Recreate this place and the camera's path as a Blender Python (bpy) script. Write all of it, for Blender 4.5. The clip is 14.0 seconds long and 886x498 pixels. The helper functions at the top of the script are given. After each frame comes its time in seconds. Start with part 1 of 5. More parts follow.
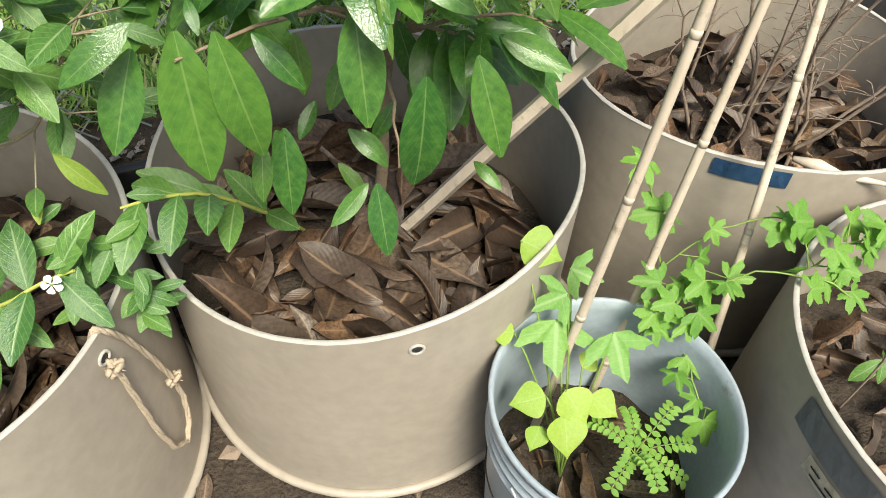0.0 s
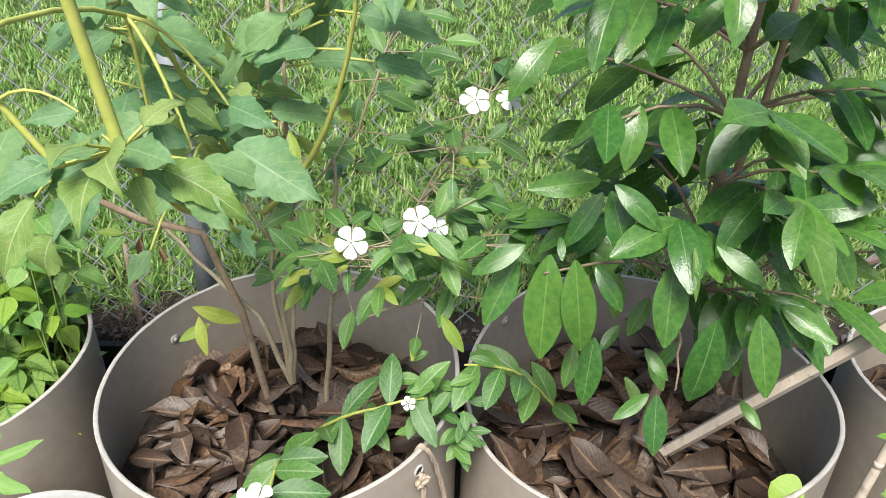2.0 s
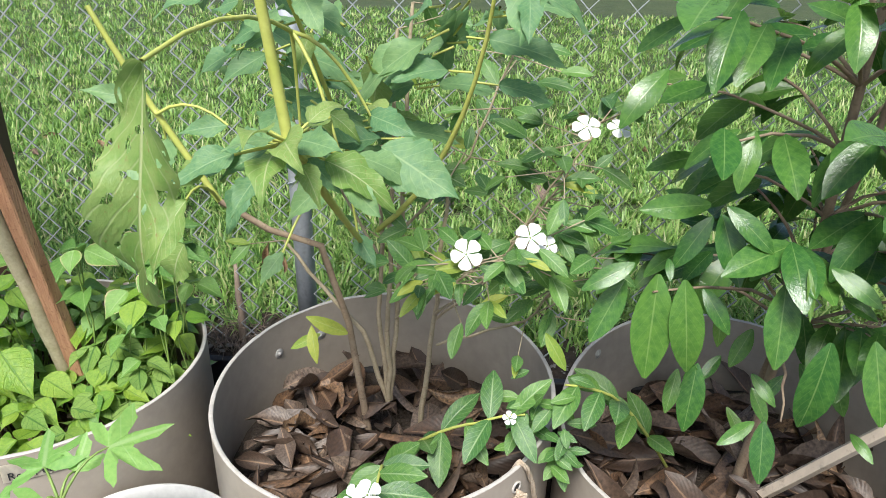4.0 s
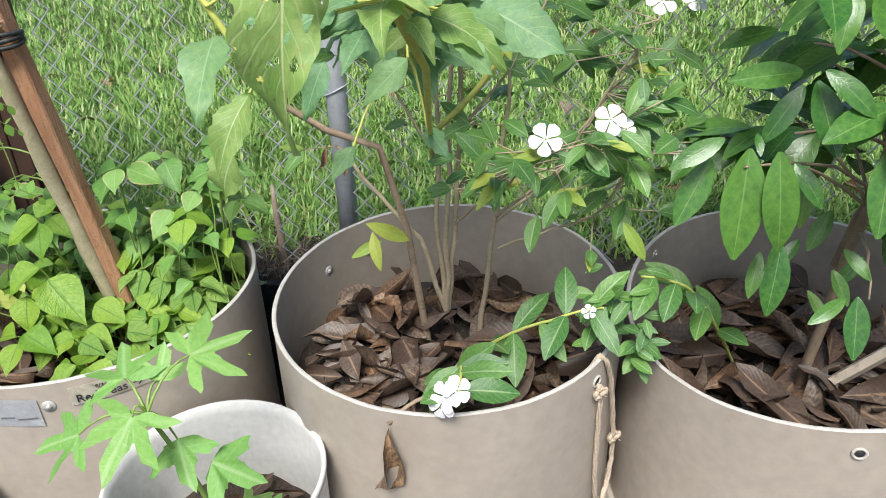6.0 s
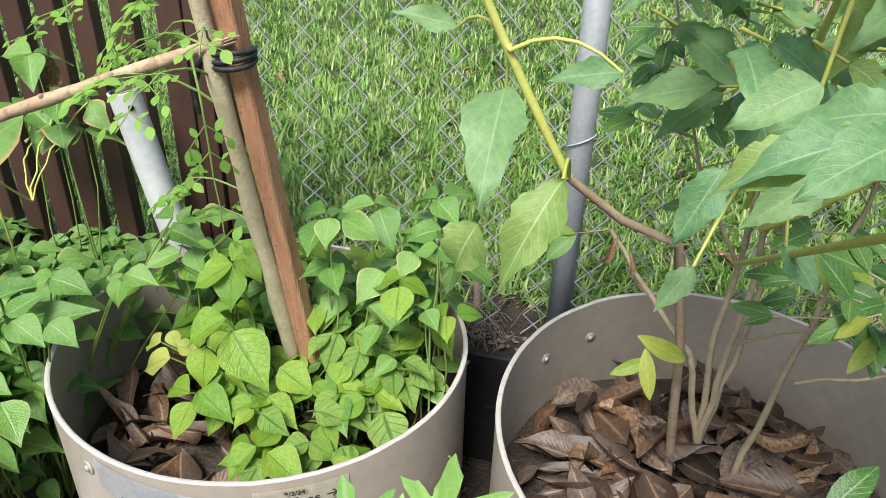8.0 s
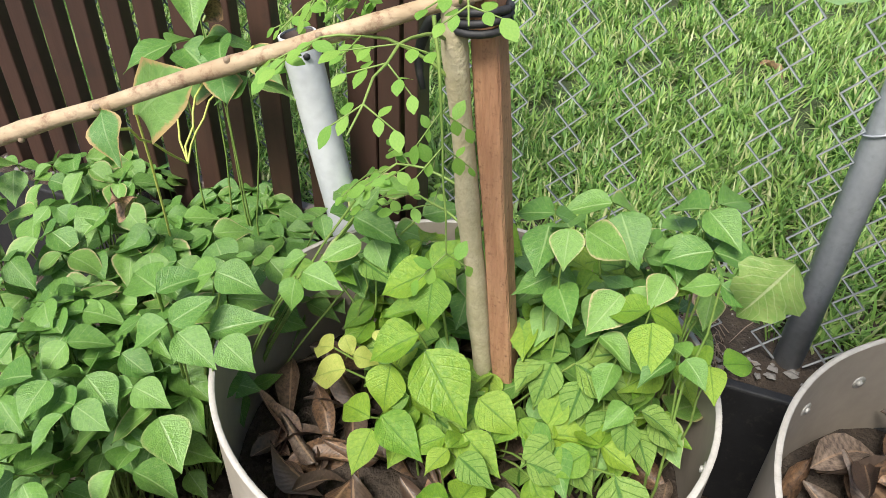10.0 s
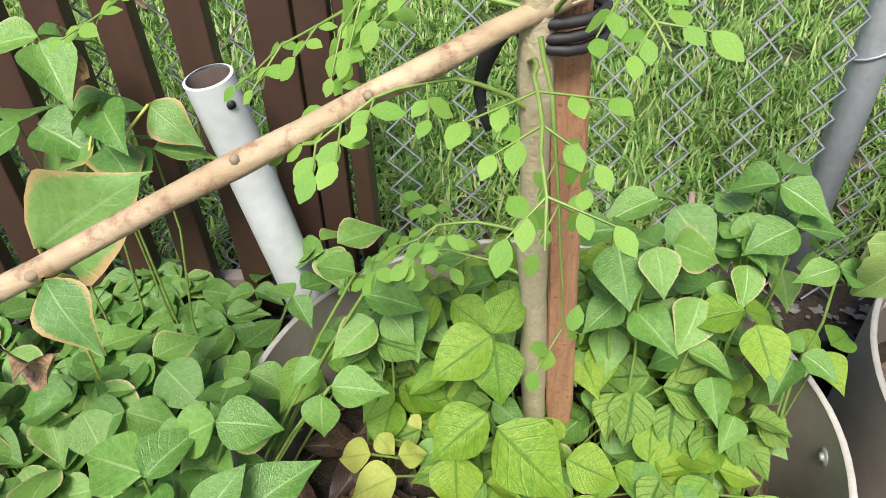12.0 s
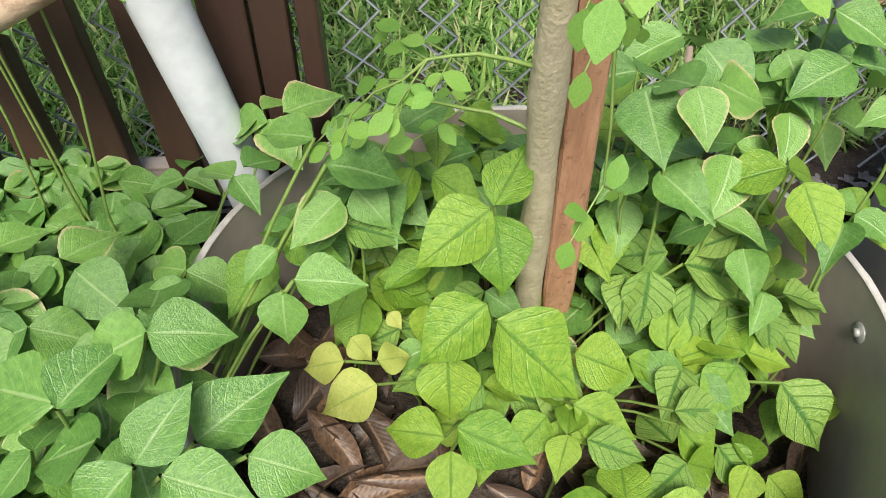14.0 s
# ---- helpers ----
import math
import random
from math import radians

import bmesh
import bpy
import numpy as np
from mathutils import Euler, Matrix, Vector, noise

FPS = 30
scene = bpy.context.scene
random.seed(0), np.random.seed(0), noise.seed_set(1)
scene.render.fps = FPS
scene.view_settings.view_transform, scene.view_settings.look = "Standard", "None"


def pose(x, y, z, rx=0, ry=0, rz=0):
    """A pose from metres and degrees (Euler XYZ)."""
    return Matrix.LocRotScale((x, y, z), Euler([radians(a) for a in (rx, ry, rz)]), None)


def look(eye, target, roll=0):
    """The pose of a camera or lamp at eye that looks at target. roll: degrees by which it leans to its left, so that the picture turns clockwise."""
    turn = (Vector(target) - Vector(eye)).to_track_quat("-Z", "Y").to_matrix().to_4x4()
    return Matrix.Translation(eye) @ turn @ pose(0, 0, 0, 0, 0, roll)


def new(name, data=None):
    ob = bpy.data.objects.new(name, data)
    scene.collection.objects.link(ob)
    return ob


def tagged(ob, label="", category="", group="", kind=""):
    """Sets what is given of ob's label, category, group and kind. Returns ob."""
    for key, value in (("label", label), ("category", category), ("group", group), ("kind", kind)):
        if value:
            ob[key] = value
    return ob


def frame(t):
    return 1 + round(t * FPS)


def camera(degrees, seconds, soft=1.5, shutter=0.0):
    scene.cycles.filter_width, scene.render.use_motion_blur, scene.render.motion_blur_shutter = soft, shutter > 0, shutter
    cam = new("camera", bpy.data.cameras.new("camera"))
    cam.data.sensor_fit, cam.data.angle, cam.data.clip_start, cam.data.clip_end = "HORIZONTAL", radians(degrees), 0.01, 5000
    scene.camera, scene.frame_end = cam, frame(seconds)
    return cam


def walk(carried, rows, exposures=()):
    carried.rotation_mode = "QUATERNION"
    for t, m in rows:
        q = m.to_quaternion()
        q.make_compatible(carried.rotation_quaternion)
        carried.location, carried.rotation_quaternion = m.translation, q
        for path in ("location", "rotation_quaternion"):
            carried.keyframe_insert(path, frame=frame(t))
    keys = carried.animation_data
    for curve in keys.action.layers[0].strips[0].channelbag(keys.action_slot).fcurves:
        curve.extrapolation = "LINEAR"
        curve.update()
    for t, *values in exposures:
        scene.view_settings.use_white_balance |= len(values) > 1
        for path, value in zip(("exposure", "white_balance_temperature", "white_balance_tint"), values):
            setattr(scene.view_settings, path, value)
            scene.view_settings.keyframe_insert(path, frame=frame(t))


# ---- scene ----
cam = camera(63.3, 14.0, 0.75)
PATH = [
    (0, (0.273, 0.302, 1.15), (0.665, 1.573, -0.344), 3.4),
    (0.5, (0.247, 0.25, 1.208), (0.535, 1.739, -0.096), 1.5),
    (1, (0.278, 0.179, 1.257), (0.427, 1.806, 0.103), 1.2),
    (1.5, (0.238, 0.119, 1.27), (0.172, 1.811, 0.205), 1.3),
    (2, (0.191, 0.07, 1.267), (-0.074, 1.79, 0.281), 1.5),
    (2.5, (0.182, 0.036, 1.275), (-0.279, 1.768, 0.388), 0.8),
    (2.7, (0.178, 0.028, 1.28), (-0.331, 1.767, 0.435), 0.6),
    (4.8, (0.111, -0.053, 1.18), (-0.315, 1.709, 0.335), 1.0),
    (5, (0.099, -0.064, 1.167), (-0.319, 1.685, 0.291), 0.6),
    (5.5, (0.08, -0.063, 1.154), (-0.344, 1.643, 0.2), -0.7),
    (6, (0.04, -0.031, 1.154), (-0.391, 1.657, 0.172), -1.4),
    (6.5, (-0.066, 0.008, 1.159), (-0.524, 1.698, 0.192), -1.8),
    (7, (-0.169, 0.041, 1.169), (-0.637, 1.737, 0.218), -1.3),
    (7.5, (-0.203, 0.071, 1.17), (-0.728, 1.752, 0.224), 0.5),
    (8, (-0.255, 0.166, 1.15), (-0.958, 1.759, 0.167), 1.7),
    (8.5, (-0.281, 0.239, 1.128), (-1.097, 1.735, 0.081), 3.3),
    (9, (-0.314, 0.254, 1.124), (-1.191, 1.668, 0.014), 3.6),
    (9.2, (-0.347, 0.25, 1.126), (-1.265, 1.629, 0.006), 2.5),
    (11.3, (-0.77, 0.427, 1.123), (-1.321, 1.874, -0.143), -1.2),
    (11.5, (-0.771, 0.419, 1.118), (-1.271, 1.882, -0.15), -1.8),
    (12, (-0.83, 0.396, 1.105), (-1.167, 1.896, -0.174), -2.1),
    (12.5, (-0.89, 0.373, 1.082), (-1.089, 1.912, -0.179), -2.6),
    (13, (-0.902, 0.397, 1.034), (-1.084, 1.822, -0.357), -1.5),
    (13.5, (-0.893, 0.434, 0.989), (-1.048, 1.799, -0.465), 0.2),
    (14, (-0.889, 0.466, 0.989), (-1.018, 1.817, -0.48), 0.5),
]
walk(cam, [(t, look(eye, target, roll)) for t, eye, target, roll in PATH],
     exposures=[(0.0, 1.10, 6900, 3), (0.7, 1.10, 6600, 6), (1.5, 1.12, 6400, 9), (5.5, 1.06, 6150, 9), (9.0, 1.10, 6400, 9), (11.3, 1.06, 6450, 10), (14.0, 1.10, 6450, 10)])

# ---- world and light ----
world = bpy.data.worlds.new("world")
scene.world = world
world.use_nodes = True
wn = world.node_tree.nodes
sky = wn.new("ShaderNodeTexSky")
sky.sky_type = "NISHITA"
sky.sun_disc = False
sky.sun_elevation = radians(56)
sky.sun_rotation = radians(177)
sky.air_density, sky.dust_density, sky.ozone_density = 1.0, 3.0, 1.0
wn["Background"].inputs["Strength"].default_value = 0.082
world.node_tree.links.new(sky.outputs[0], wn["Background"].inputs["Color"])
sun_data = bpy.data.lights.new("sun", "SUN")
sun_data.energy, sun_data.angle, sun_data.color = 2.9, radians(20), (1.0, 0.96, 0.88)
sun = new("sun", sun_data)
sun.matrix_world = look((0.2, -2.7, 5.6), (0.0, 0.9, 0.3))

# ---- materials ----


def node_mat(name):
    m = bpy.data.materials.new(name)
    m.use_nodes = True
    nt = m.node_tree
    return m, nt, nt.nodes, nt.links, nt.nodes["Principled BSDF"]


def mix_rgb(nt, fac, a, b, blend="MIX"):
    n = nt.nodes.new("ShaderNodeMix")
    n.data_type, n.blend_type = "RGBA", blend
    for sock, v in ((n.inputs[0], fac), (n.inputs[6], a), (n.inputs[7], b)):
        if isinstance(v, bpy.types.NodeSocket):
            nt.links.new(v, sock)
        elif isinstance(v, (int, float)):
            sock.default_value = v
        else:
            sock.default_value = (*v, 1)
    return n.outputs[2]


def maths(nt, op, a, b=0.0, c=0.0, clamp=False):
    n = nt.nodes.new("ShaderNodeMath")
    n.operation, n.use_clamp = op, clamp
    for sock, v in zip(n.inputs, (a, b, c)):
        if isinstance(v, bpy.types.NodeSocket):
            nt.links.new(v, sock)
        else:
            sock.default_value = v
    return n.outputs[0]


def noise_tex(nt, scale, detail=3, coord="Object", stretch=None, rough=0.55):
    tc = nt.nodes.new("ShaderNodeTexCoord")
    out = tc.outputs[coord]
    if stretch:
        mp = nt.nodes.new("ShaderNodeMapping")
        mp.inputs["Scale"].default_value = stretch
        nt.links.new(out, mp.inputs[0])
        out = mp.outputs[0]
    n = nt.nodes.new("ShaderNodeTexNoise")
    n.inputs["Scale"].default_value, n.inputs["Detail"].default_value = scale, detail
    n.inputs["Roughness"].default_value = rough
    nt.links.new(out, n.inputs["Vector"])
    return n.outputs["Fac"]


def ramp(nt, fac, lo, hi):
    n = nt.nodes.new("ShaderNodeMapRange")
    n.inputs["From Min"].default_value, n.inputs["From Max"].default_value = lo, hi
    nt.links.new(fac, n.inputs["Value"])
    return n.outputs[0]


def bump(nt, bsdf, height, strength, dist):
    n = nt.nodes.new("ShaderNodeBump")
    n.inputs["Strength"].default_value, n.inputs["Distance"].default_value = strength, dist
    nt.links.new(height, n.inputs["Height"])
    nt.links.new(n.outputs[0], bsdf.inputs["Normal"])


def surface(name, a, b, dirt=None, s1=6, s2=60, rough=0.6, bumps=0.3, dist=0.002, stretch=None, metal=0.0, dirt_at=(0.55, 0.75), spread=(0.3, 0.7), scuffs=None):
    """A surface with a broad change from a to b, fine grain and, where given, patches of dirt."""
    m, nt, nodes, links, bsdf = node_mat(name)
    broad = ramp(nt, noise_tex(nt, s1, 4, stretch=stretch), *spread)
    fine = noise_tex(nt, s2, 4, stretch=stretch)
    col = mix_rgb(nt, broad, a, b)
    col = mix_rgb(nt, maths(nt, "MULTIPLY", ramp(nt, fine, 0.35, 0.75), 0.35), col, tuple(v * 0.6 for v in a))
    if dirt:
        col = mix_rgb(nt, ramp(nt, noise_tex(nt, s1 * 2.7, 6, rough=0.7), *dirt_at), col, dirt)
    if scuffs:
        col = mix_rgb(nt, maths(nt, "MULTIPLY", ramp(nt, noise_tex(nt, 9, 8, stretch=(1, 1, 2.2), rough=0.8), 0.66, 0.74), 0.75), col, scuffs)
        col = mix_rgb(nt, maths(nt, "MULTIPLY", ramp(nt, noise_tex(nt, 2.2, 5, stretch=(1, 1, 0.35)), 0.5, 0.75), 0.3), col, tuple(v * 1.6 for v in scuffs))
    links.new(col, bsdf.inputs["Base Color"])
    bsdf.inputs["Roughness"].default_value, bsdf.inputs["Metallic"].default_value = rough, metal
    bump(nt, bsdf, fine, bumps, dist)
    return m


def leaf_material(name, dark, light, vein, rough=0.4, side_veins=9.0, vein_width=0.05, vein_mix=0.6, spots=None, edge=None, edge_from=0.78, edge_width=0.0, through_col=None, vary=0.5, glow=0.35, relief=0.25, side_mix=0.45):
    """A leaf blade: midrib and side veins along its UV, a tint of its own for each leaf, and light that shines through."""
    dark, light, vein = [tuple(min(0.7, c * k) for c, k in zip(v, (1.12, 1.08, 1.35))) for v in (dark, light, vein)]
    m, nt, nodes, links, bsdf = node_mat(name)
    uv = nodes.new("ShaderNodeUVMap")
    sep = nodes.new("ShaderNodeSeparateXYZ")
    links.new(uv.outputs[0], sep.inputs[0])
    off = maths(nt, "ABSOLUTE", maths(nt, "SUBTRACT", sep.outputs[0], 0.5))
    rib = ramp(nt, off, vein_width, vein_width * 0.35)
    wavy = maths(nt, "SUBTRACT", maths(nt, "MULTIPLY", sep.outputs[1], side_veins), maths(nt, "MULTIPLY", off, side_veins * 0.55))
    tri = maths(nt, "PINGPONG", wavy, 0.5)
    side = ramp(nt, tri, 0.09, 0.02)
    veins = maths(nt, "MAXIMUM", rib, maths(nt, "MULTIPLY", side, side_mix))
    info = nodes.new("ShaderNodeObjectInfo")
    rnd = maths(nt, "MULTIPLY_ADD", maths(nt, "SUBTRACT", info.outputs["Random"], 0.5), vary * 2, 0.5, True)
    blotch = noise_tex(nt, 14, 4)
    f = maths(nt, "ADD", maths(nt, "MULTIPLY", rnd, 0.75), maths(nt, "MULTIPLY", maths(nt, "SUBTRACT", blotch, 0.45), 1.9), 0, True)
    col = mix_rgb(nt, f, dark, light)
    col = mix_rgb(nt, maths(nt, "MULTIPLY", veins, vein_mix), col, vein)
    if spots:
        sp = ramp(nt, noise_tex(nt, 24, 5, rough=0.75), 0.60, 0.68)
        col = mix_rgb(nt, sp, col, spots)
    if edge:
        rim = ramp(nt, maths(nt, "ADD", off, maths(nt, "MULTIPLY", noise_tex(nt, 25, 3), 0.16)), 0.50 - edge_width, 0.58 - edge_width)
        gate = ramp(nt, info.outputs["Random"], edge_from, edge_from + 0.14)
        col = mix_rgb(nt, maths(nt, "MULTIPLY", rim, gate), col, edge)
    links.new(col, bsdf.inputs["Base Color"])
    bsdf.inputs["Roughness"].default_value = rough
    h = maths(nt, "ADD", maths(nt, "MULTIPLY", veins, -0.5), maths(nt, "MULTIPLY", noise_tex(nt, 35, 3), 0.9))
    bump(nt, bsdf, h, relief, 0.004)
    if glow:
        tr = nodes.new("ShaderNodeBsdfTranslucent")
        links.new(mix_rgb(nt, 0.5, col, through_col or light), tr.inputs["Color"])
        mx = nodes.new("ShaderNodeMixShader")
        mx.inputs[0].default_value = glow
        links.new(bsdf.outputs[0], mx.inputs[1])
        links.new(tr.outputs[0], mx.inputs[2])
        links.new(mx.outputs[0], nodes["Material Output"].inputs["Surface"])
    return m


def dry_leaf_material(name, tones, rough=0.5):
    m, nt, nodes, links, bsdf = node_mat(name)
    info = nodes.new("ShaderNodeObjectInfo")
    cr = nodes.new("ShaderNodeValToRGB")
    els = cr.color_ramp.elements
    while len(els) < len(tones):
        els.new(0.5)
    for i, c in enumerate(tones):
        els[i].position, els[i].color = i / (len(tones) - 1), (*c, 1)
    links.new(info.outputs["Random"], cr.inputs[0])
    uv = nodes.new("ShaderNodeUVMap")
    sep = nodes.new("ShaderNodeSeparateXYZ")
    links.new(uv.outputs[0], sep.inputs[0])
    off = maths(nt, "ABSOLUTE", maths(nt, "SUBTRACT", sep.outputs[0], 0.5))
    rib = ramp(nt, off, 0.05, 0.02)
    col = mix_rgb(nt, ramp(nt, noise_tex(nt, 22, 5), 0.35, 0.7), cr.outputs[0], (0.045, 0.030, 0.022))
    col = mix_rgb(nt, maths(nt, "MULTIPLY", rib, 0.4), col, (0.42, 0.27, 0.16))
    links.new(col, bsdf.inputs["Base Color"])
    bsdf.inputs["Roughness"].default_value = rough
    wavy = maths(nt, "SUBTRACT", maths(nt, "MULTIPLY", sep.outputs[1], 14), maths(nt, "MULTIPLY", off, 8))
    bump(nt, bsdf, maths(nt, "ADD", maths(nt, "PINGPONG", wavy, 0.5), noise_tex(nt, 14, 4)), 0.10, 0.02)
    return m


M_POT = surface("beige_drum_plastic", (0.355, 0.308, 0.256), (0.39, 0.340, 0.284), (0.30, 0.25, 0.20), 3.5, 45, 0.45, 0.06, 0.001, dirt_at=(0.66, 0.80), scuffs=(0.13, 0.105, 0.085))
M_RIM = surface("cut_plastic_edge", (0.42, 0.39, 0.355), (0.49, 0.46, 0.42), (0.33, 0.29, 0.25), 30, 200, 0.6, 0.4, 0.001)
M_PAIL_BLUE = surface("grey_white_pail_plastic", (0.29, 0.34, 0.39), (0.36, 0.41, 0.46), (0.20, 0.20, 0.19), 8, 90, 0.4, 0.08, 0.001, dirt_at=(0.62, 0.75))
M_PAIL_WHITE = surface("white_pail_plastic", (0.60, 0.58, 0.55), (0.67, 0.65, 0.62), (0.16, 0.13, 0.10), 9, 90, 0.42, 0.08, 0.001, dirt_at=(0.68, 0.78))
M_SOIL = surface("dark_soil", (0.035, 0.025, 0.018), (0.07, 0.05, 0.035), (0.10, 0.08, 0.06), 30, 140, 0.9, 0.9, 0.012)
M_TURF = surface("turf_soil", (0.035, 0.055, 0.016), (0.06, 0.085, 0.026), (0.10, 0.08, 0.05), 5, 90, 0.95, 0.8, 0.02)
M_GALV = surface("galvanised_steel", (0.40, 0.42, 0.45), (0.50, 0.52, 0.55), (0.30, 0.31, 0.33), 14, 120, 0.5, 0.15, 0.0008, metal=0.35)
M_WIRE = surface("galvanised_wire", (0.34, 0.36, 0.38), (0.46, 0.48, 0.50), None, 20, 150, 0.5, 0.1, 0.0005, metal=0.25)
M_BROWN = surface("dark_brown_painted_wood", (0.042, 0.022, 0.016), (0.070, 0.034, 0.023), (0.03, 0.018, 0.014), 7, 60, 0.5, 0.4, 0.002, stretch=(1, 1, 0.12))
M_GREYWOOD = surface("weathered_grey_board", (0.24, 0.20, 0.17), (0.33, 0.28, 0.24), (0.10, 0.07, 0.05), 12, 90, 0.85, 0.6, 0.003, stretch=(0.15, 1, 1))
M_PVC = surface("white_pvc", (0.60, 0.62, 0.64), (0.66, 0.67, 0.68), (0.45, 0.42, 0.36), 6, 60, 0.35, 0.05, 0.0005, dirt_at=(0.70, 0.85))
M_PIPE_IN = surface("dirty_pipe_inside", (0.10, 0.07, 0.06), (0.20, 0.15, 0.13), None, 20, 90, 0.8, 0.4, 0.001)
M_REDWOOD = surface("reddish_split_wood", (0.34, 0.16, 0.085), (0.56, 0.32, 0.18), (0.15, 0.065, 0.038), 55, 320, 0.8, 0.9, 0.003, stretch=(1, 1, 0.08))
M_BARK = surface("grey_green_bark", (0.42, 0.36, 0.22), (0.56, 0.49, 0.33), (0.34, 0.28, 0.18), 40, 220, 0.85, 0.7, 0.002)
M_POLE = surface("pale_peeled_pole", (0.36, 0.26, 0.155), (0.50, 0.39, 0.26), (0.21, 0.115, 0.07), 22, 140, 0.75, 0.6, 0.0025, stretch=(0.5, 1, 1), dirt_at=(0.52, 0.68))
M_CANE = surface("bamboo_cane", (0.52, 0.43, 0.34), (0.61, 0.52, 0.42), (0.24, 0.18, 0.13), 18, 120, 0.5, 0.2, 0.001, stretch=(1, 1, 0.3))
M_STEM = surface("green_stem", (0.15, 0.25, 0.05), (0.24, 0.33, 0.08), (0.14, 0.17, 0.05), 25, 120, 0.5, 0.2, 0.001)
M_STEM_Y = surface("yellow_green_stem", (0.42, 0.46, 0.09), (0.50, 0.52, 0.14), (0.32, 0.30, 0.10), 25, 120, 0.5, 0.2, 0.001)
M_TWIG = surface("woody_twig", (0.24, 0.17, 0.11), (0.34, 0.26, 0.18), (0.14, 0.09, 0.06), 40, 200, 0.85, 0.5, 0.001)
M_TANSTEM = surface("tan_woody_stem", (0.36, 0.29, 0.19), (0.46, 0.38, 0.26), (0.22, 0.16, 0.10), 40, 200, 0.85, 0.5, 0.001)
M_DRYTWIG = surface("dead_twig", (0.20, 0.15, 0.12), (0.30, 0.23, 0.17), (0.12, 0.08, 0.07), 40, 200, 0.9, 0.5, 0.001)
M_ROPE = surface("jute_rope", (0.42, 0.33, 0.24), (0.52, 0.43, 0.33), (0.28, 0.21, 0.15), 90, 400, 0.95, 0.9, 0.002)
M_BLACK = surface("black_plastic", (0.012, 0.012, 0.013), (0.02, 0.02, 0.022), (0.05, 0.045, 0.04), 20, 120, 0.6, 0.3, 0.001)
M_TAPE_GREY = surface("silver_tape", (0.54, 0.55, 0.57), (0.64, 0.65, 0.67), (0.62, 0.62, 0.63), 30, 160, 0.4, 0.5, 0.0015)
M_TAPE_DARK = surface("dull_grey_tape", (0.22, 0.23, 0.25), (0.27, 0.28, 0.30), None, 20, 120, 0.5, 0.3, 0.001)
M_TAPE_BLUE = surface("blue_tape", (0.035, 0.10, 0.22), (0.06, 0.15, 0.30), (0.02, 0.05, 0.11), 45, 180, 0.55, 0.5, 0.001)
M_LABEL = surface("cream_masking_tape", (0.66, 0.61, 0.50), (0.72, 0.68, 0.58), None, 30, 150, 0.7, 0.2, 0.0006)
# black for lettering, and for the shade painted in as hole discs
M_INK_AND_HOLE = surface("black_ink_and_hole_shade", (0.02, 0.02, 0.022), (0.03, 0.03, 0.03), None, 30, 150, 0.6, 0.0, 0.001)
M_PETAL = surface("white_petal", (0.80, 0.80, 0.80), (0.84, 0.84, 0.83), None, 40, 200, 0.6, 0.2, 0.001)
M_GRAVEL = surface("gravel_and_mulch", (0.16, 0.15, 0.14), (0.30, 0.28, 0.26), (0.07, 0.055, 0.045), 40, 160, 0.9, 0.4, 0.003)
M_SCREW = surface("dull_screw", (0.45, 0.43, 0.40), (0.55, 0.53, 0.50), (0.2, 0.17, 0.14), 90, 300, 0.5, 0.3, 0.0005, metal=0.4)

M_LEAF_GLOSSY = leaf_material("glossy_dark_leaf", (0.030, 0.105, 0.018), (0.090, 0.205, 0.028), (0.24, 0.36, 0.09), 0.24, 9, 0.03, 0.38, through_col=(0.12, 0.24, 0.03), glow=0.2, relief=0.16, side_mix=0.25)
M_LEAF_LIGHT = leaf_material("young_yellow_green_leaf", (0.06, 0.15, 0.020), (0.12, 0.23, 0.032), (0.26, 0.36, 0.12), 0.30, 8, 0.035, 0.5, glow=0.3)
M_LEAF_BEAN = leaf_material("bean_leaf", (0.070, 0.180, 0.028), (0.160, 0.31, 0.048), (0.28, 0.40, 0.13), 0.38, 7, 0.035, 0.6, spots=(0.26, 0.34, 0.13), edge=(0.50, 0.40, 0.22), glow=0.22, relief=0.35, side_mix=0.35)
M_LEAF_OLD = leaf_material("scorched_bean_leaf", (0.075, 0.185, 0.035), (0.15, 0.28, 0.055), (0.24, 0.34, 0.12), 0.5, 6, 0.03, 0.45, spots=(0.20, 0.24, 0.09), edge=(0.40, 0.28, 0.12), edge_from=-0.3, edge_width=0.035, glow=0.2)
M_LEAF_PEA = leaf_material("bright_pea_leaf", (0.11, 0.25, 0.020), (0.26, 0.39, 0.036), (0.05, 0.15, 0.016), 0.36, 6, 0.035, 0.65, glow=0.28, side_mix=0.4, spots=(0.30, 0.36, 0.06), relief=0.5)
M_LEAF_MOTTLED = leaf_material("mottled_pea_leaf", (0.13, 0.26, 0.035), (0.24, 0.36, 0.06), (0.03, 0.12, 0.014), 0.4, 6, 0.06, 0.85, glow=0.25, side_mix=0.75, spots=(0.05, 0.14, 0.02), relief=0.6)
M_LEAF_SEEDLING = leaf_material("pale_seedling_leaf", (0.24, 0.42, 0.045), (0.38, 0.52, 0.07), (0.45, 0.58, 0.16), 0.45, 7, 0.03, 0.4, glow=0.4, side_mix=0.3)
M_LEAF_SICK = leaf_material("yellowing_leaf", (0.27, 0.36, 0.05), (0.42, 0.45, 0.09), (0.13, 0.23, 0.04), 0.6, 6, 0.04, 0.5, spots=(0.22, 0.15, 0.06), glow=0.3)
